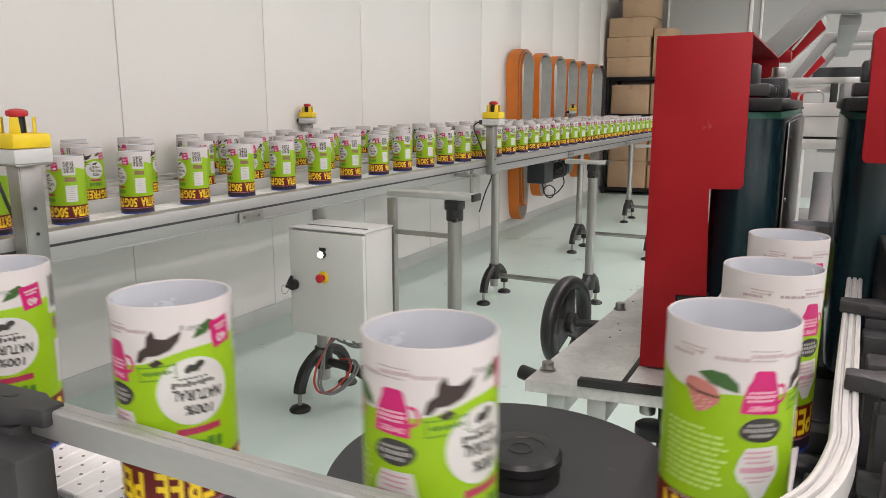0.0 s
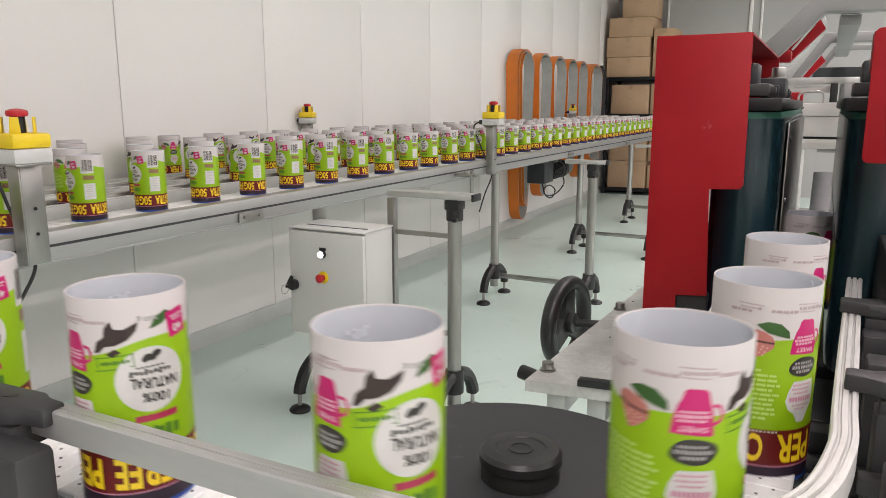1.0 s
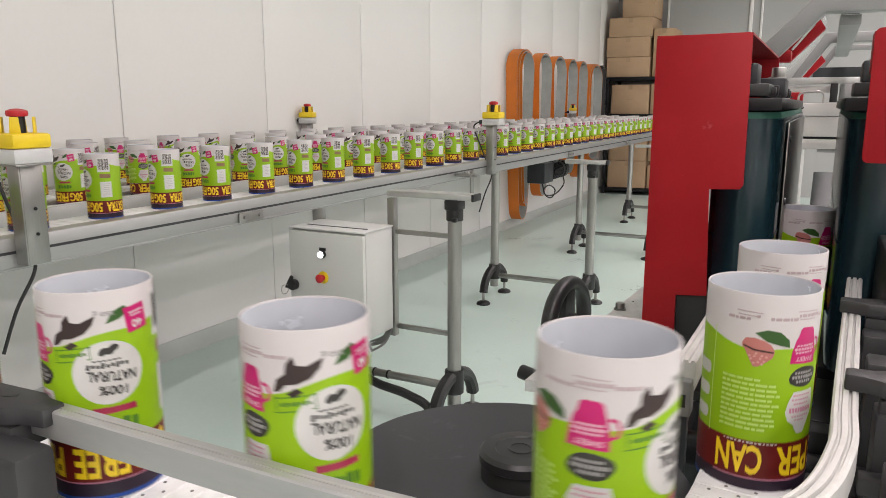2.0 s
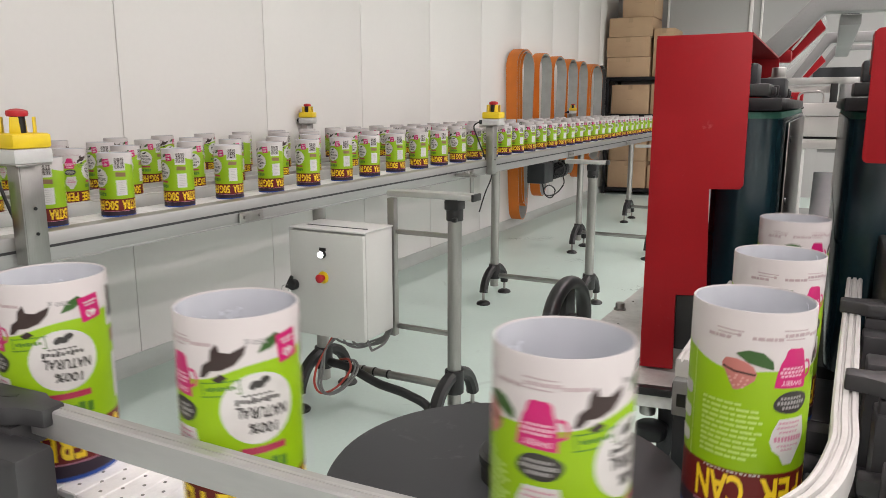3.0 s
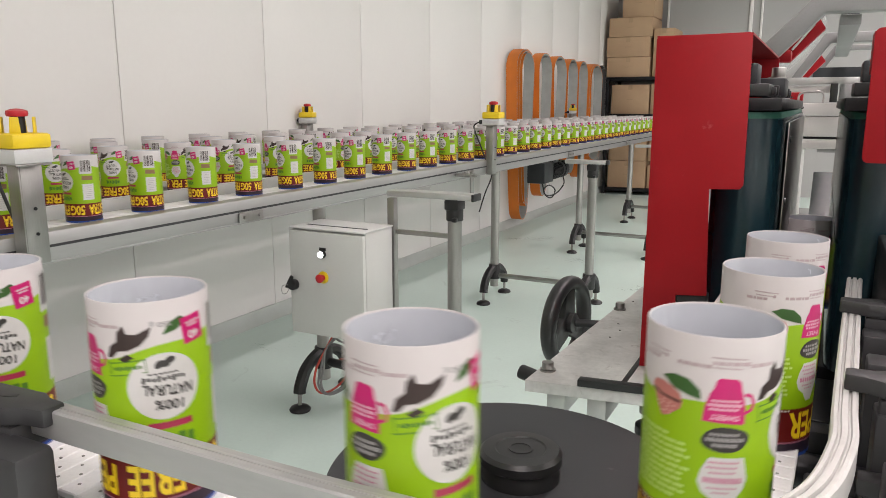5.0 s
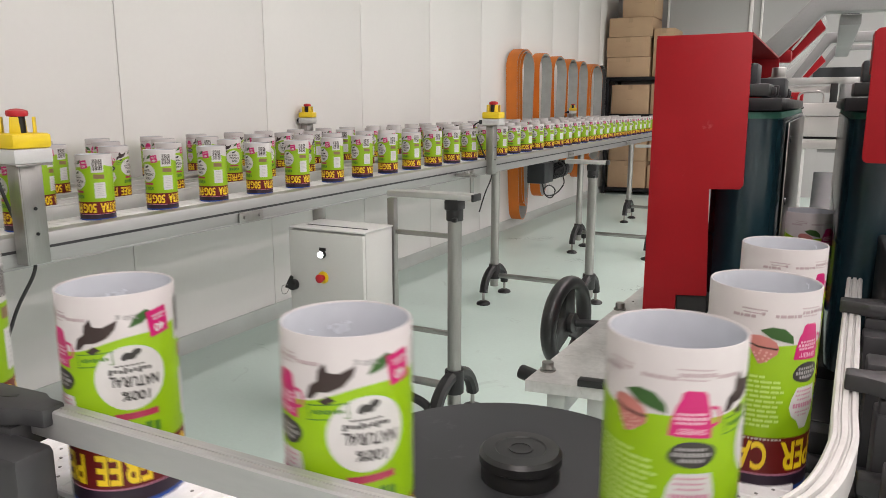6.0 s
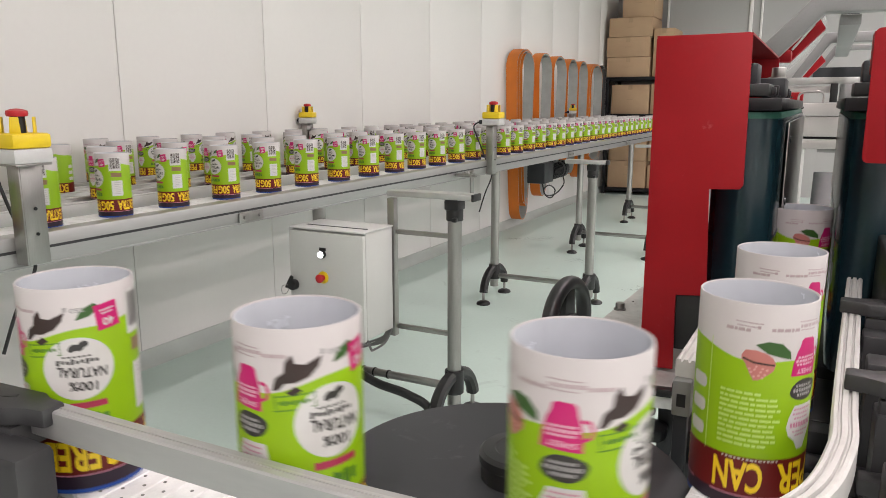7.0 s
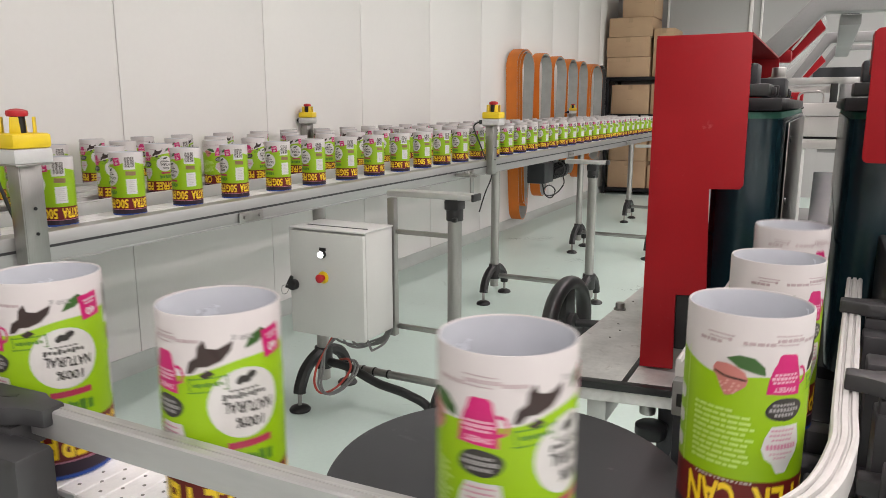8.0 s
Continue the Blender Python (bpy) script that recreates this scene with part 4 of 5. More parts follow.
def rack_with_boxes():
    x0, x1, y0, y1 = -2.47, -1.75, 9.32, 9.9
    rk = thing("storage_rack", ((x0 + x1) / 2, (y0 + y1) / 2, 0), "dark steel box rack with two shelves", "rack")
    for x in (x0, x1):
        for y in (y0, y1):
            part("upright", bx((x - 0.02, y - 0.02, 0), (x + 0.02, y + 0.02, 1.45), 0.002), M_IRON, rk)
    for z in (0.06, 0.98, 1.43):
        part("shelf", bx((x0 - 0.02, y0 - 0.02, z - 0.02), (x1 + 0.02, y1 + 0.02, z + 0.02), 0.003), M_IRON, rk)
    g = 0.004
    for z0, z1 in ((0.08 + g, 0.42), (0.42 + g, 0.80)):
        box_of("b", (x0 + 0.04, y0 + 0.02, z0), (x0 + 0.51, y1 - 0.05, z1))
        box_of("b", (x0 + 0.53, y0 + 0.05, z0), (x1 - 0.03, y1 - 0.05, z1 - 0.05))
    box_of("b", (x0 + 0.05, y0 + 0.02, 1.0 + g), (x0 + 0.51, y1 - 0.05, 1.36))
    box_of("b", (x0 + 0.53, y0 + 0.03, 1.0 + g), (x1 - 0.03, y1 - 0.05, 1.37))
    z = 1.45 + g
    for h, dx in ((0.235, 0.0), (0.235, -0.01), (0.225, 0.01)):
        box_of("b", (x0 - 0.02 + dx, y0, z), (x0 + 0.50 + dx, y1, z + h))
        z += h + g
    box_of("b", (x0 + 0.14, y0 + 0.03, z), (x0 + 0.52, y1 - 0.05, z + 0.33))
    z = 1.45 + g
    for h in (0.30, 0.26):
        box_of("b", (x0 + 0.53, y0 + 0.04, z), (x1 + 0.05, y1, z + h))
        z += h + g


buffer_table()
for yy in (-1.15, 0.52, 2.2, 3.87, 5.53, 7.19):
    stand(yy, -1.335 if yy == 2.2 else -1.235)
post_and_cabinet()
stop_station(-1.56, 1.016, 0.994, 0, 0.765, 0.94)
stop_station(-1.57, 3.64, 1.012, 4, 0.75)
stop_station(-2.50, 3.26, 1.022, 20, 0.80, 0.82)
stop_station(-2.36, 7.552, 1.0275, 20, 0.80, 0.80)
drive_motor()
for i, (yy, hw) in enumerate(((6.33, 0.22), (6.86, 0.18), (7.30, 0.20), (7.72, 0.17), (8.10, 0.17), (8.62, 0.26))):
    hung_belt(yy, (0.12, 0.14, 0.75, 0.42, 0.26, 0.40)[i], 1.60 - 0.005 * i, 0.10, M_ORANGE, M_BELTGREY, (-0.11, -0.08, -0.05, -0.03, -0.06, 0.0)[i], (3, 1, 1, 1, 1, 2)[i], hw)
hung_belt(9.08, 0.5, 1.58, 0.06, M_BELTBLACK, M_BELTBLACK, 0.0, 1, 0.10)
rack_with_boxes()


# ---- conveyor in front ----
def offset_path(dist, s0, s1, z):
    """The front cans' line between s0 and s1, moved sideways (to the outside of the bend)."""
    out = []
    idx = [i for i in range(len(FRONT)) if s0 <= FRONT_S[i] - S_BEND <= s1]
    for i in idx:
        t = (FRONT[min(i + 2, len(FRONT) - 1)] - FRONT[max(i - 2, 0)])
        side = Vector((-t.y, t.x, 0)).normalized()
        out.append(Vector((FRONT[i].x, FRONT[i].y, 0)) + side * dist + Vector((0, 0, z)))
    return out


def front_conveyor():
    cv = thing("chain_conveyor", (-0.2, 0.5, 0.7), "narrow white chain conveyor with a round bend", "conveyor")
    bed = part("bed", sweep(offset_path(0.0, -0.74, 4.2, FRONT_Z - 0.028), rect(0.070, 0.032, 0.003)), M_LGREY, cv)
    link = bx((-0.0123, -0.041, -0.004), (0.0123, 0.041, 0.0035), 0.0012, seg=1)
    shared = None
    line = offset_path(0.0, -0.74, 1.05, FRONT_Z - 0.004)
    acc = 0.0
    step = 0.025
    for p, q in zip(line, line[1:]):
        length = (q - p).length
        while acc < length:
            m = Matrix.Translation(SPACE[0] @ p.lerp(q, acc / length) - ORG[bed.name]) @ Matrix.Scale(FRONT_K, 4) @ Matrix.Rotation(math.atan2((q - p).y, (q - p).x), 4, "Z")
            if shared is None:
                shared = bpy.data.meshes.new("chain_link")
                link.to_mesh(shared)
                link.free()
                shared.materials.append(M_BELT)
            ob = new("chain_link", shared)
            ob.parent = bed
            ob.matrix_basis = m
            acc += step
        acc -= length
    holes = bmesh.new()
    gone, k = 0.0, 0
    for p, q in zip(line, line[1:]):
        gone += (q - p).length
        if gone > 0.0125:
            gone, k = 0.0, k + 1
            side = Vector((-(q - p).y, (q - p).x, 0)).normalized()
            for d in (-0.026, 0.0, 0.026) if k % 2 else (-0.013, 0.013):
                c = p + side * d
                cy((c.x, c.y, p.z + 0.0030), (c.x, c.y, p.z + 0.0039), 0.0017, holes, seg=8)
    part("chain_hole", holes, M_MIDGREY, bed, "small dark holes through the chain links", "stuff")
    for d, nm in ((0.043, "outer_frame"), (-0.043, "inner_frame")):
        part(nm, sweep(offset_path(d, 0.21, 4.2, FRONT_Z - 0.048), rect(0.006, 0.07, 0.001)), M_ALU, cv)
    # guide rails: grooved on top, white plastic round the bend, aluminium along the run
    w, h = 0.0102, 0.0135
    sec = [(-w, -h), (w, -h), (w, h - 0.002), (w - 0.002, h), (0.0055, h), (0.0045, h - 0.003), (0.0030, h - 0.003), (0.002, h), (-0.002, h), (-0.003, h - 0.003), (-0.0045, h - 0.003), (-0.0055, h), (-w + 0.002, h), (-w, h - 0.002)]
    gr = thing("guide_rail", (0.02, 0.7, 0.84), "grooved white guide rail bent round the conveyor curve", "guide rail", "guide rails")
    pts = smooth_path(RAIL_LINE, 8)
    part("strip", sweep(pts[:8 * 6 + 1], sec), M_RAILW, gr)
    part("back_channel", sweep([p + Vector((0, 0, -0.019)) for p in pts[:8 * 6 + 1]], rect(0.016, 0.012, 0.002)), M_ALU, gr)
    al = thing("guide_rail", (-0.5, 0.375, 0.84), "straight aluminium guide rail beside the cans", "guide rail", "guide rails")
    part("strip", sweep(pts[8 * 6:], rect(0.0185, 0.027, 0.0015)), M_RAILA, al)
    part("top_groove", sweep([p + Vector((0, 0, 0.0137)) for p in pts[8 * 6:]], rect(0.0030, 0.0006)), M_ALU, al)
    inn = thing("guide_rail", (-0.1, 0.75, 0.82), "short grooved white inner guide rail", "guide rail", "guide rails")
    part("strip", sweep(smooth_path([(-0.100, 1.16, RAIL_Z), (-0.104, 0.98, RAIL_Z), (-0.106, 0.86, RAIL_Z), (-0.108, 0.765, RAIL_Z)], 8), sec), M_RAILW, inn)
    part("end_block", bx((-0.118, 0.752, 0.800), (-0.099, 0.774, RAIL_Z - 0.006), 0.002), M_MIDGREY, inn, "mid grey end block")
    part("block_hole", bx((-0.113, 0.7512, 0.811), (-0.104, 0.7525, 0.825)), M_BLACK, inn)
    part("block_stem", bx((-0.116, 0.756, 0.70), (-0.102, 0.770, 0.80), 0.001), M_GREYP, inn)
    part("back_channel", bx((-0.110, 0.775, RAIL_Z - 0.03), (-0.101, 1.15, RAIL_Z - 0.013), 0.001), M_ALU, inn)


RAIL_LINE = [(x, y, 0.853) for x, y in ((0.059, 1.23), (0.048, 0.98), (0.0405, 0.80), (0.036, 0.68), (0.0325, 0.60), (0.011, 0.508), (-0.045, 0.430), (-0.13, 0.388), (-0.25, 0.3755), (-0.40, 0.374), (-0.56, 0.374), (-0.80, 0.374), (-1.1, 0.372))]
RAIL_Z = 0.845


def clamp(x, y, z, turn, scale=1.0, reach=0.13, label="dark grey plastic rail clamp"):
    """A moulded clamp whose nose grips the rail at (x, y, z)."""
    th = thing("rail_clamp", (x, y, z), label, "clamp", "rail clamps")
    m = Matrix.Translation((x, y, z)) @ Matrix.Rotation(radians(turn), 4, "Z") @ Matrix.Scale(scale, 4)
    own = slab([(-0.013, -0.011), (0.006, -0.013), (0.018, -0.019), (reach, -0.019), (reach, 0.019), (0.022, 0.019), (0.008, 0.012), (-0.013, 0.010)], "z", -0.006, 0.010, 0.0025)
    bmesh.ops.transform(own, matrix=m, verts=own.verts[:])
    jaw = part("jaw", own, M_DARK, th)
    part("lower_jaw", bx((0.016, -0.018, -0.030), (reach, 0.018, -0.0075), 0.0025, m=m), M_DARK, th)
    part("seam", bx((0.02, -0.0165, -0.0076), (reach - 0.002, 0.0165, -0.0058), m=m), M_BLACK, th)
    own = sweep(smooth_path([(0.034, -0.004, 0.0101), (0.045, 0.001, 0.0101), (0.06, 0.001, 0.0101), (0.07, -0.003, 0.0101)]), rect(0.004, 0.0008))
    bmesh.ops.transform(own, matrix=m, verts=own.verts[:])
    part("slot_mark", own, M_BLACK, jaw)
    own = cy((0.05, -0.018, -0.018), (0.05, -0.0205, -0.018), 0.006, seg=14)
    bmesh.ops.transform(own, matrix=m, verts=own.verts[:])
    part("screw", own, M_STEEL, th)
    return th


def side_beam():
    """Dark carriers that the clamps are bolted to."""
    b = thing("side_carrier", (0.13, 0.8, 0.7), "dark grey slotted carrier beside the guide rail", "carrier")
    body = part("body", bx((0.098, 0.50, 0.70), (0.16, 1.012, 0.862), 0.004), M_DARK, b)
    for z in (0.735, 0.775, 0.82):
        part("groove", bx((0.0972, 0.51, z), (0.0985, 1.0, z + 0.007)), M_BLACK, body)
    for y in (0.6, 0.73, 0.88, 0.985):
        part("bracket_plate", bx((0.062, y - 0.02, 0.705), (0.0975, y + 0.02, 0.852), 0.003), M_DARK, b)
    part("foot", bx((0.11, 0.7, FRONT_FLOOR), (0.15, 0.74, 0.70), 0.003), M_GREYP, b)
    c = thing("side_carrier", (-0.75, 0.33, 0.7), "dark grey slotted carrier beside the guide rail", "carrier")
    body = part("body", bx((-0.86, 0.318, 0.62), (-0.540, 0.354, 0.846), 0.006), M_DARK, c)
    for x, z in ((-0.630, 0.800), (-0.618, 0.762), (-0.640, 0.725)):
        part("slot", bx((x - 0.022, 0.3172, z), (x + 0.022, 0.3185, z + 0.006)), M_BLACK, body)
    part("cable_tie", bx((-0.592, 0.3165, 0.775), (-0.580, 0.3178, 0.780)), M_LGREY, body, "pale cut cable tie")
    part("foot", bx((-0.80, 0.335, FRONT_FLOOR), (-0.76, 0.375, 0.62), 0.003), M_GREYP, c)


def drive_housing():
    """Dark drive box below the belt between the grippers and the bend."""
    h = thing("drive_housing", (-0.03, 1.1, 0.5), "black drive housing under the chain conveyor", "housing")
    part("box", bx((-0.150, 1.06, 0.30), (0.085, 1.24, 0.700), 0.004), M_BLACK, h)
    part("side_plate", bx((0.062, 0.66, 0.60), (0.085, 1.055, 0.735), 0.003), M_GREYP, h)
    for y in (0.70, 0.78, 0.86, 0.94):
        part("plate_bolt", cy((0.062, y, 0.705), (0.056, y, 0.705), 0.008, seg=10, bev=0.001), M_STEEL, h)
    for y in (0.82, 0.97):
        part("bracket", bx((0.012, y - 0.018, 0.62), (0.0615, y + 0.018, 0.728), 0.004), M_DARK, h)
    part("roller", cy((-0.13, 0.93, 0.685), (0.04, 0.93, 0.685), 0.022, seg=20, bev=0.002), M_IRON, h)
    part("inner_plate", bx((-0.135, 0.80, 0.60), (-0.122, 1.055, 0.700), 0.002), M_GREYP, h)
    part("stand", bx((-0.05, 1.10, FRONT_FLOOR), (0.0, 1.16, 0.30), 0.003), M_GREYP, h)


def bend_disc():
    x, y, z = -0.258, 0.642, 0.752
    d = thing("bend_disc", (x, y, z), "large dark grey conveyor bend disc with a black hub cap", "disc")
    part("disc", lathe([(0, -0.022), (0.176, -0.022), (0.182, -0.018), (0.183, -0.004), (0.180, 0.0), (0.06, 0.0), (0, 0.0)], seg=72, at=(x, y, z)), M_DISC, d)
    hub = part("hub_cap", lathe([(0.0395, 0.0), (0.0395, 0.008), (0.0385, 0.011), (0.0385, 0.016), (0.0415, 0.018), (0.0415, 0.026), (0.038, 0.030), (0.026, 0.0308), (0.0245, 0.0295), (0, 0.0295)], seg=48, at=(x + 0.015, y + 0.001, z + 0.0005)), M_CAP, d, "black turned hub cap")
    part("hub_mark", lathe([(0.010, 0.0), (0.0125, 0.0), (0.0125, 0.0012), (0.010, 0.0012)], seg=20, at=(x + 0.015, y + 0.001, z + 0.030), closed=True), M_DARK, hub)
    part("axle", cy((x, y, 0.62), (x, y, z - 0.022), 0.02), M_STEEL, d)
    part("arm", bx((x - 0.02, y - 0.02, 0.60), (x + 0.30, y + 0.02, 0.625), 0.003), M_STEEL, d)


# ---- gripper machine ----
def bolt(bm, x, y, z, r=0.011, h=0.012):
    cy((x, y, z), (x, y, z + 0.003), r * 1.35, bm, seg=18)
    cy((x, y, z + 0.003), (x, y, z + 0.003 + h), r, bm, seg=6 if h < 0.011 else 16, bev=0.0012)


def gripper(cx, side, label):
    """A tall pair of rollers with a wide gripping belt; side is -1 or 1."""
    y0, y1, r = 1.315, 2.35, 0.052
    g = thing("gripper_unit", (cx, y0, 0.62), label, "machine", "gripper units")
    loop = []
    for i in range(13):
        a = math.pi + math.pi * i / 12
        loop.append((cx + r * math.cos(a), y0 + r * math.sin(a)))
    for i in range(13):
        a = math.pi * i / 12
        loop.append((cx + r * math.cos(a), y1 + r * math.sin(a)))
    belt = part("belt", slab(loop, "z", 0.70, 1.098), M_TEAL, g, "smooth dark teal gripping belt")
    part("belt_hem", slab([((p[0] - cx) * 1.03 + cx, (p[1] - y0) * 1.002 + y0) for p in loop], "z", 0.905, 0.9085), M_TEAL, g)
    part("belt_edge", slab([((p[0] - cx) * 0.94 + cx, p[1]) for p in loop], "z", 1.098, 1.108), M_GREEN, g)
    plate = part("bearing_plate", bx((cx - 0.06, y0 - 0.055, 1.110), (cx + 0.05, y1, 1.130), 0.002), M_IRON, g)
    part("bearing_block", bx((cx - 0.05, y0 - 0.05, 1.132), (cx + 0.03, y0 + 0.06, 1.152), 0.003), M_BLACK, plate)
    part("bearing_housing", bx((cx - 0.04, y0 - 0.035, 1.152), (cx + 0.010, y0 + 0.04, 1.184), 0.003), M_GREYP, plate)
    part("tension_block", bx((cx + 0.0, y0 + 0.10, 1.132), (cx + 0.045, y0 + 0.2, 1.165), 0.004), M_GREYP, plate)
    for i, (dx, dy, z, r2, h) in enumerate(((0.03, -0.01, 1.132, 0.008, 0.012), (0.03, 0.06, 1.132, 0.008, 0.016), (0.03, 0.15, 1.165, 0.012, 0.016), (-0.02, 0.0, 1.184, 0.009, 0.016), (0.038, 0.25, 1.132, 0.008, 0.014), (0.036, 0.33, 1.132, 0.010, 0.012))):
        b = bmesh.new()
        bolt(b, cx + dx, y0 + dy, z, r2, h)
        part("bolt", b, M_STEEL if i in (2, 3) else M_IRON, plate)
    cheek = part("cheek_plate", bx((cx + 0.055, y0 + 0.09, 0.72), (cx + 0.058, y1 - 0.02, 1.090), 0.001), M_STEEL, g, "bright steel cheek plate") if side < 0 else None
    for z in (0.80, 0.95, 1.06) if cheek else ():
        part("cheek_screw", cy((cx + 0.058, y0 + 0.12, z), (cx + 0.0605, y0 + 0.12, z), 0.006, seg=10), M_IRON, cheek)
    part("stand_post", bx((cx + side * 0.03 - 0.02, y1 - 0.1, FRONT_FLOOR), (cx + side * 0.03 + 0.02, y1 - 0.05, 0.66), 0.003), M_GREYP, g)
    b = bx((cx - 0.06, y0 - 0.02, 0.66), (cx + 0.05, y1, 0.70), 0.003)
    part("lower_plate", b, M_IRON, g)
    return g


def red_guard():
    y = 1.15
    g = thing("red_guard", (-0.17, y, 0.71), "scuffed red powder-coated sheet metal guard", "guard", "red guards")
    out = [(-0.234, 0.705), (-0.182, 0.708), (-0.1845, 0.829), (-0.139, 0.833), (-0.146, 0.996), (-0.1035, 0.998), (-0.099, 1.004), (-0.1015, 1.2165), (-0.1045, 1.220), (-0.2305, 1.2185), (-0.234, 1.215)]
    part("front_sheet", slab(out, "y", y, y + 0.003, 0.0006), M_RED, g)
    part("side_sheet", bx((-0.234, y + 0.003, 0.705), (-0.231, y + 0.30, 1.2165), 0.0006), M_RED, g)
    part("top_sheet", slab([(y + 0.003, 1.2165), (y + 0.62, 1.2165), (y + 0.62, 1.2195), (y + 0.003, 1.2195)], "x", -0.234, -0.1015), M_RED, g)
    part("back_sheet", bx((-0.234, y + 0.62, 1.12), (-0.10, y + 0.623, 1.2195)), M_RED, g)
    part("dark_slot_cover", bx((-0.1845, y + 0.006, 0.74), (-0.139, y + 0.03, 0.833), 0.002), M_BLACK, g)
    h = thing("red_guard", (0.12, y, 1.04), "scuffed red powder-coated sheet metal guard", "guard", "red guards")
    part("front_sheet", slab(rounded(0.0475, 1.042, 0.20, 1.219, 0.008), "y", y, y + 0.003, 0.0006), M_RED, h)
    part("side_sheet", bx((0.0475, y + 0.003, 1.16), (0.0505, y + 0.06, 1.215), 0.0006), M_RED, h)
    part("hanger", bx((0.10, y + 0.003, 1.11), (0.14, y + 0.25, 1.125)), M_IRON, h)
    k = thing("machine_cover", (0.2, 1.0, 0.8), "dark machine housing beside the guide rail", "cover")
    part("panel", bx((0.085, 1.02, 0.60), (0.30, 1.26, 0.93), 0.004), M_BLACK, k)


def machine_table():
    t = thing("machine_table", (-0.27, 1.4, 0.68), "worn steel machine base plate with bolts", "table")
    z = 0.70
    plate = part("plate", slab([(-0.381, 1.02), (-0.166, 1.05), (-0.072, 1.063), (-0.072, 2.4), (-0.345, 2.4), (-0.349, 1.72)], "z", z - 0.019, z, 0.001), M_PLATE, t)
    for x, y in ((-0.367, 1.075), (-0.352, 1.485), (-0.345, 2.0)):
        b = bmesh.new()
        bolt(b, x + 0.004, y, z, 0.0095, 0.012)
        part("bolt", b, M_STEEL, plate)
    part("edge_bar", slab([(-0.30, 1.028), (-0.165, 1.046), (-0.165, 1.062), (-0.30, 1.044)], "z", z + 0.0005, z + 0.012, 0.001), M_BLACK, t, "black slotted edge bar")
    part("slot", bx((-0.245, 1.06, z + 0.0003), (-0.237, 1.45, z + 0.0015)), M_BLACK, t)
    part("dark_pad", slab([(-0.168, 1.065), (-0.10, 1.04), (-0.10, 1.24), (-0.168, 1.24)], "z", z + 0.0005, z + 0.016, 0.001), M_BLACK, t, "black plastic pad")
    part("raised_pad", bx((-0.235, 1.07, z), (-0.17, 1.148, z + 0.004), 0.001), M_PLATE, t)
    b = bmesh.new()
    for x, y in ((-0.325, 1.38), (-0.312, 1.34), (-0.318, 1.29), (-0.338, 1.56)):
        cy((x, y, z + 0.0002), (x, y, z + 0.0008), 0.0022, b, seg=10)
    part("screw_holes", b, M_BLACK, plate, "", "stuff")
    b = bmesh.new()
    for x in (-0.355, -0.29):
        part("under_rail", bx((x, 1.05, z - 0.06), (x + 0.03, 2.3, z - 0.0195), 0.002), M_ALU, t)
    for x, y in ((-0.26, 1.10), (-0.20, 1.06)):
        b = cy((x, y, z - 0.035), (x, y, z - 0.019), 0.012, seg=14, bev=0.002)
        part("under_bolt", b, M_STEEL, t)
    for x, y in ((-0.16, 1.12), (-0.16, 2.2), (-0.30, 2.2)):
        part("leg", bx((x - 0.03, y - 0.03, FRONT_FLOOR), (x + 0.03, y + 0.03, z - 0.02), 0.003), M_GREYP, t)
    part("clamp_knob", lathe([(0, 0), (0.022, 0), (0.024, 0.006), (0.024, 0.018), (0.018, 0.022), (0, 0.022)], at=(-0.195, 1.07, z - 0.075)), M_IRON, t)
    # hand crank rod and wheel
    w = thing("handwheel", (-0.47, 1.5, 0.65), "black spoked handwheel on a shaft", "handwheel")
    c = Vector((-0.472, 1.52, 0.646))
    ax = Matrix.Translation(c) @ Matrix.Rotation(radians(82), 4, "Z") @ Matrix.Rotation(radians(90), 4, "X")
    n, R, r = 40, 0.089, 0.0155
    own = bmesh.new()
    rings = []
    for i in range(n):
        a = 2 * math.pi * i / n
        rings.append([own.verts.new(((R + r * math.cos(q)) * math.cos(a), (R + r * math.cos(q)) * math.sin(a), r * 1.15 * math.sin(q))) for q in (2 * math.pi * j / 12 for j in range(12))])
    for i in range(n):
        p, q = rings[i], rings[(i + 1) % n]
        for j in range(12):
            own.faces.new((p[j], q[j], q[(j + 1) % 12], p[(j + 1) % 12]))
    bmesh.ops.transform(own, matrix=ax, verts=own.verts[:])
    part("rim", own, M_CAP, w)
    for a in (90, 210, 330):
        own = slab([(0.010, -0.026), (0.083, -0.020), (0.083, 0.020), (0.010, 0.026)], "z", -0.008, 0.008, 0.003)
        bmesh.ops.transform(own, matrix=ax @ Matrix.Rotation(radians(a), 4, "Z"), verts=own.verts[:])
        part("spoke", own, M_CAP, w)
    own = cy((0, 0, -0.02), (0, 0, 0.02), 0.022, bev=0.003)
    bmesh.ops.transform(own, matrix=ax, verts=own.verts[:])
    part("hub", own, M_CAP, w)
    part("shaft", cy(c, (-0.33, 1.55, 0.646), 0.009), M_IRON, w)
    rod = thing("crank_handle", (-0.42, 1.1, 0.66), "black round handle on a steel rod", "handle")
    part("grip", cy((-0.425, 1.115, 0.675), (-0.375, 1.105, 0.668), 0.0125, bev=0.003), M_BLACK, rod)
    part("rod", cy((-0.375, 1.105, 0.668), (-0.30, 1.10, 0.66), 0.006), M_STEEL, rod)


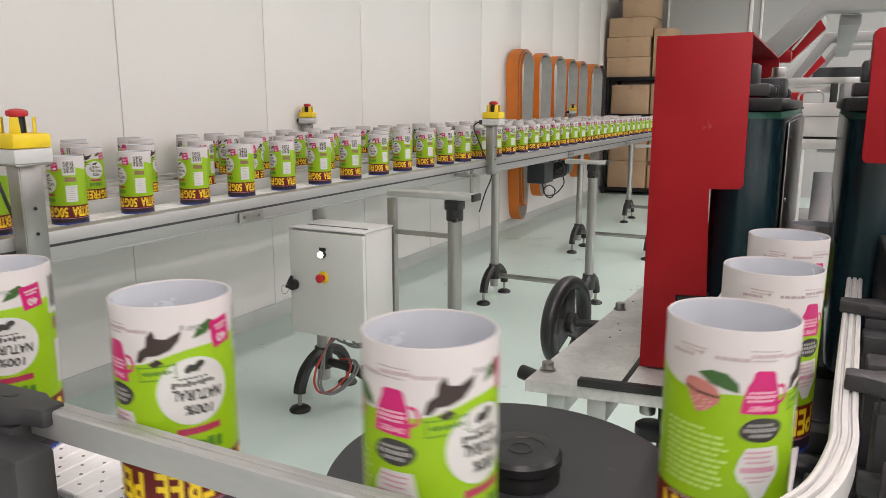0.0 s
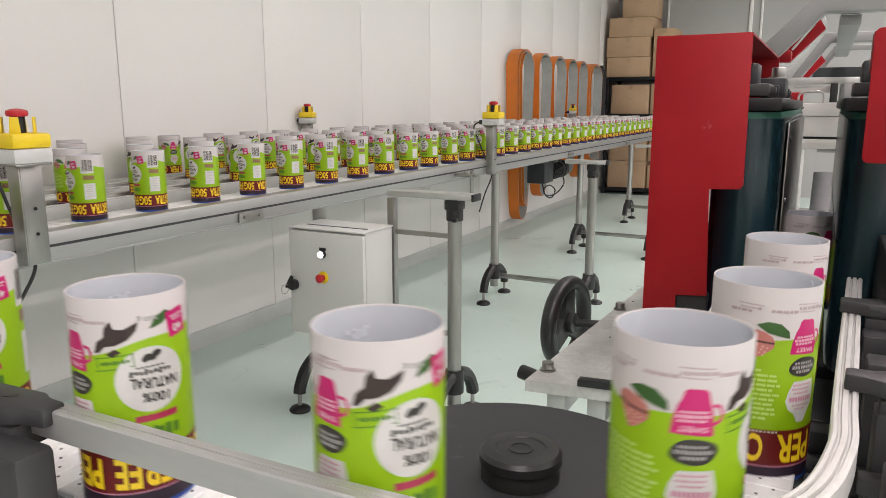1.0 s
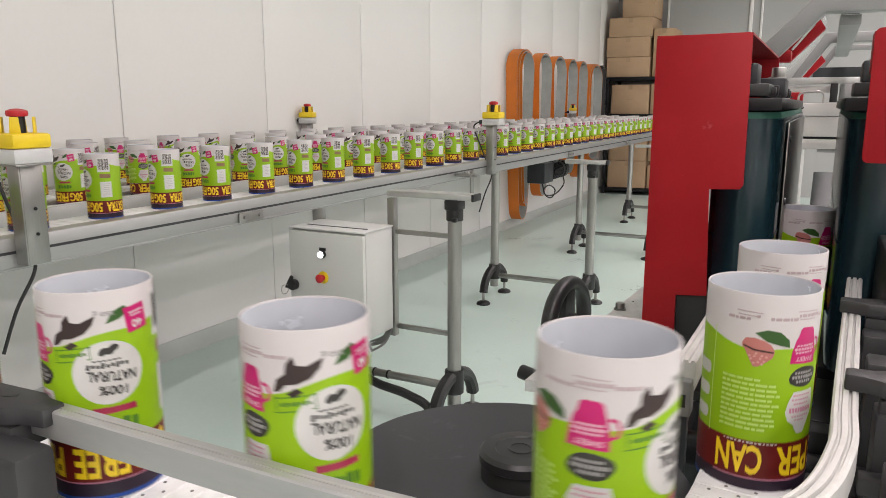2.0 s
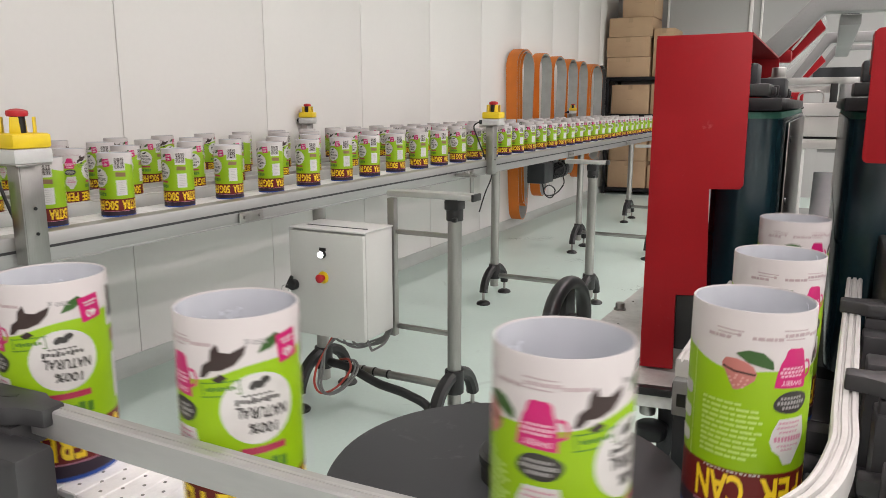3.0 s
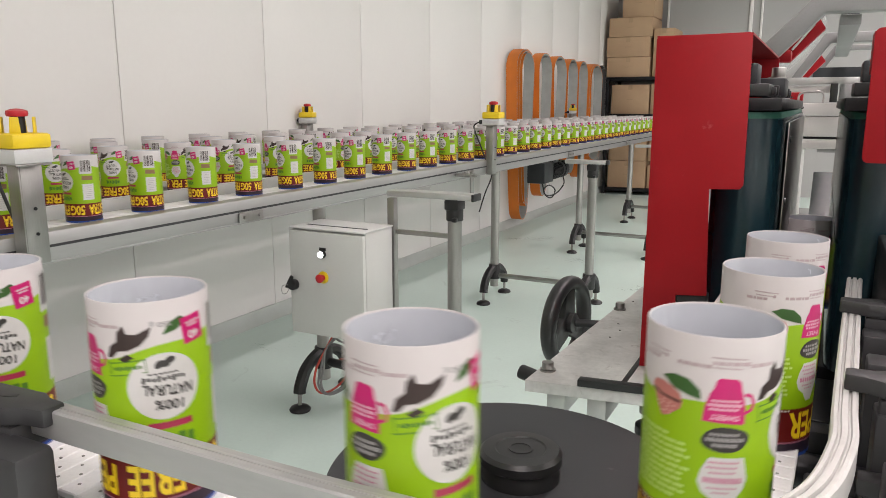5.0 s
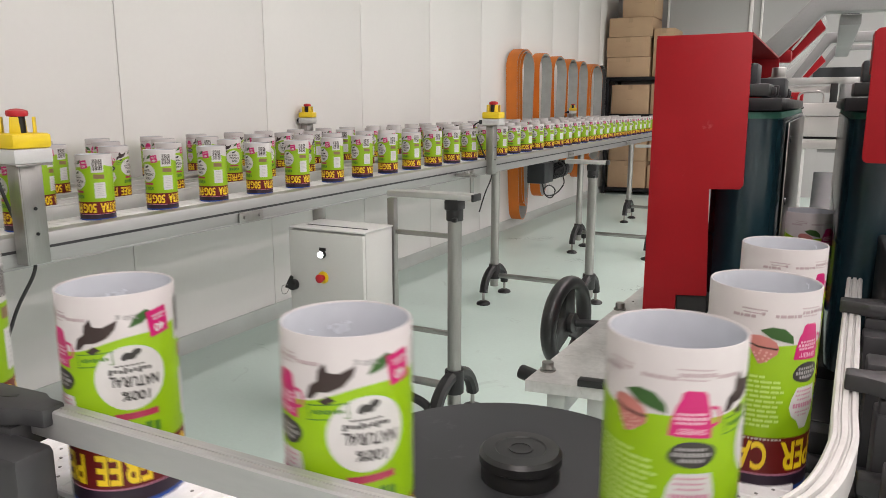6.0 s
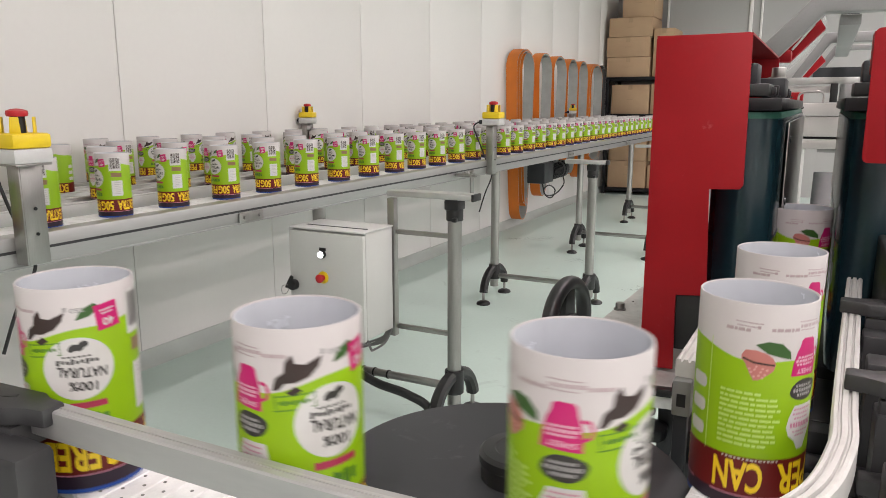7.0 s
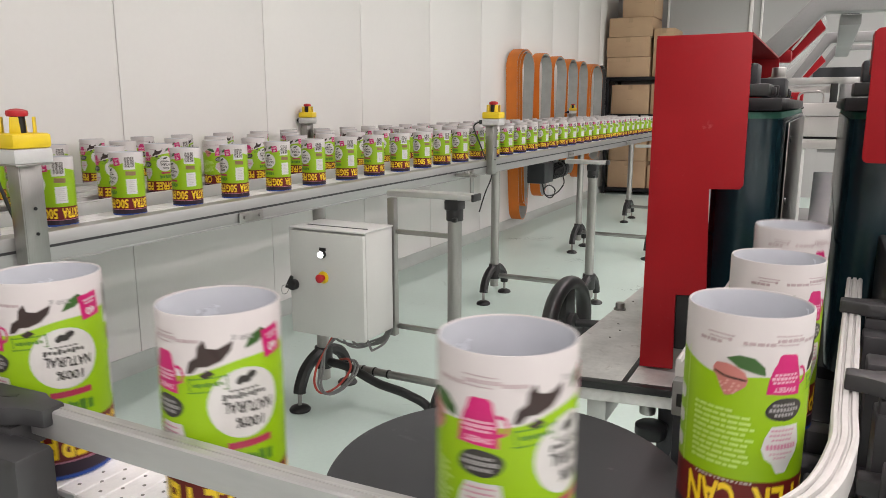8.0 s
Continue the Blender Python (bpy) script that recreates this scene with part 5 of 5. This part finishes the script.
def far_machine():
    """Frames and guards behind the grippers."""
    fr = thing("packing_machine", (0.0, 3.0, 0.0), "cream and grey machine frame behind the grippers", "machine")
    part("beam_lip", bx((-0.175, 3.0, 1.081), (0.30, 3.13, 1.124), 0.005), M_CREAM, fr)
    part("beam", bx((-0.17, 3.012, 1.005), (0.30, 3.12, 1.0775), 0.003), M_CREAM, fr)
    part("beam_shadow_gap", bx((-0.168, 3.03, 0.996), (0.30, 3.11, 1.005)), M_GREYP, fr)
    part("lower_beam", bx((-0.166, 3.012, 0.962), (0.30, 3.11, 0.996), 0.003), M_CREAM, fr)
    part("lip_screw", cy((-0.08, 3.0, 1.108), (-0.08, 2.996, 1.108), 0.005, seg=10), M_IRON, fr)
    for x in (-0.075, 0.075, 0.28):
        part("post", bx((x - 0.014, 3.03, FRONT_FLOOR), (x + 0.014, 3.06, 0.962), 0.002), M_ALU, fr)
    part("cross_plate", bx((-0.02, 3.03, 0.948), (0.10, 3.06, 0.961)), M_FRAMEW, fr)
    part("rear_rail", bx((-0.16, 3.3, 1.197), (0.30, 3.34, 1.224), 0.002), M_ALU, fr)
    part("second_rail", bx((-0.16, 3.31, 1.164), (0.006, 3.34, 1.190), 0.002), M_CREAM, fr)
    part("rail_bracket", bx((0.004, 3.2, 1.128), (0.030, 3.24, 1.198), 0.002), M_BLACK, fr)
    part("grey_block", bx((0.035, 3.25, 1.126), (0.10, 3.3, 1.196), 0.003), M_FRAMEW, fr)
    part("bent_tube", sweep(smooth_path([(-0.10, 3.12, 1.124), (-0.095, 3.12, 1.158), (-0.06, 3.12, 1.166), (-0.03, 3.12, 1.166), (-0.016, 3.12, 1.155), (-0.015, 3.12, 1.124)]), ring(0.004, 8)), M_STEEL, fr)
    part("red_motor", bx((-0.13, 3.14, 1.124), (-0.085, 3.2, 1.165), 0.004), M_RED, fr)
    part("inner_box", bx((-0.25, 3.6, 0.42), (0.3, 4.0, 0.62), 0.004), M_MIDGREY, fr)
    part("chute", slab([(3.2, 0.62), (3.8, 0.80), (3.8, 0.815), (3.2, 0.635)], "x", -0.03, 0.05), M_GREYP, fr)
    hood = thing("machine_hood", (0.0, 2.6, 1.2), "sloping grey tube guard with red bars", "guard")
    part("front_hoop", slab([(-0.23, 1.274), (-0.041, 1.464), (0.40, 1.455), (0.40, 1.388), (-0.029, 1.394), (-0.151, 1.268)], "y", 2.6, 2.66, 0.006), M_FRAMEW, hood)
    part("hoop_foot", bx((-0.22, 2.6, 1.13), (-0.16, 2.66, 1.274), 0.004), M_FRAMEW, hood)
    part("middle_hoop", slab([(-0.147, 1.222), (-0.031, 1.401), (0.45, 1.402), (0.45, 1.36), (-0.008, 1.361), (-0.109, 1.222)], "y", 3.4, 3.46, 0.006), M_FRAMEW, hood)
    part("rear_hoop", slab([(-0.104, 1.251), (0.007, 1.419), (0.5, 1.42), (0.5, 1.393), (0.025, 1.391), (-0.062, 1.251)], "y", 4.4, 4.46, 0.006), M_FRAMEW, hood)
    part("ridge_tube", bx((0.01, 2.66, 1.36), (0.07, 4.4, 1.392), 0.004), M_FRAMEW, hood)
    part("grip_block", slab([(0.012, 1.44), (0.07, 1.437), (0.071, 1.362), (0.026, 1.364)], "y", 2.95, 3.0, 0.004), M_GREYP, hood)
    for y, pts in ((2.75, [(-0.153, 1.28), (-0.046, 1.393), (-0.026, 1.361), (-0.121, 1.261)]), (3.6, [(-0.13, 1.24), (-0.047, 1.332), (-0.023, 1.301), (-0.086, 1.232)])):
        bar_ = part("red_bar", slab(pts, "y", y, y + 0.05, 0.003), M_RED, hood)
        a, b = Vector((pts[0][0], 0, pts[0][1])), Vector((pts[1][0], 0, pts[1][1]))
        c = Vector((pts[3][0], 0, pts[3][1]))
        p, q = a.lerp(c, 0.45).lerp(b, 0.2), a.lerp(c, 0.45).lerp(b, 0.85)
        part("bright_strip", cy((p.x, y - 0.003, p.z), (q.x, y - 0.003, q.z), 0.004, seg=8), M_ALU, bar_)
    part("dark_beam", bx((-0.08, 4.2, 1.252), (0.5, 4.26, 1.30), 0.003), M_GREYP, hood)
    part("red_knuckle", bx((-0.165, 2.70, 1.255), (-0.118, 2.76, 1.292), 0.006), M_RED, hood)
    own = slab([(-0.215, 1.28), (-0.035, 1.455), (-0.032, 1.452), (-0.212, 1.277)], "y", 2.67, 4.35)
    pane = part("clear_pane", own, M_CLEAR, hood, "clear plastic pane")
    pane.visible_shadow = False


def infeed():
    c = thing("infeed_conveyor", (0.0, 3.4, 0.0), "low white chain conveyor feeding the grippers", "conveyor")
    part("bed", bx((-0.045, 2.05, 0.265), (0.045, 4.75, 0.294), 0.002), M_LGREY, c)
    part("chain", bx((-0.041, 2.05, 0.2945), (0.041, 4.75, 0.2995), 0.001), M_BELT, c)
    for y in (2.3, 4.4):
        part("leg", bx((-0.02, y - 0.02, FRONT_FLOOR), (0.02, y + 0.02, 0.265), 0.002), M_STEEL, c)


SPACE[0] = FRONT_SPACE
infeed()
front_conveyor()
for y, z, dx in ((1.02, 0.872, 0.004), (0.735, 0.872, 0.004), (0.90, 0.80, 0.02), (0.70, 0.79, 0.02), (0.62, 0.80, 0.015)):
    clamp(0.045 + dx, y, z, -3, 1.0, 0.09)
clamp(-0.571, 0.366, 0.860, 183, 1.05, 0.24)
clamp(-0.592, 0.340, 0.800, 183, 1.05, 0.22)
side_beam()
drive_housing()
bend_disc()
gripper(-0.112, -1, "vertical dark teal belt gripper behind the red guard")
gripper(0.082, 1, "vertical dark teal belt gripper beside the cans")
red_guard()
machine_table()
far_machine()
SPACE[0] = Matrix()


def motions():
    can_motions()


motions()
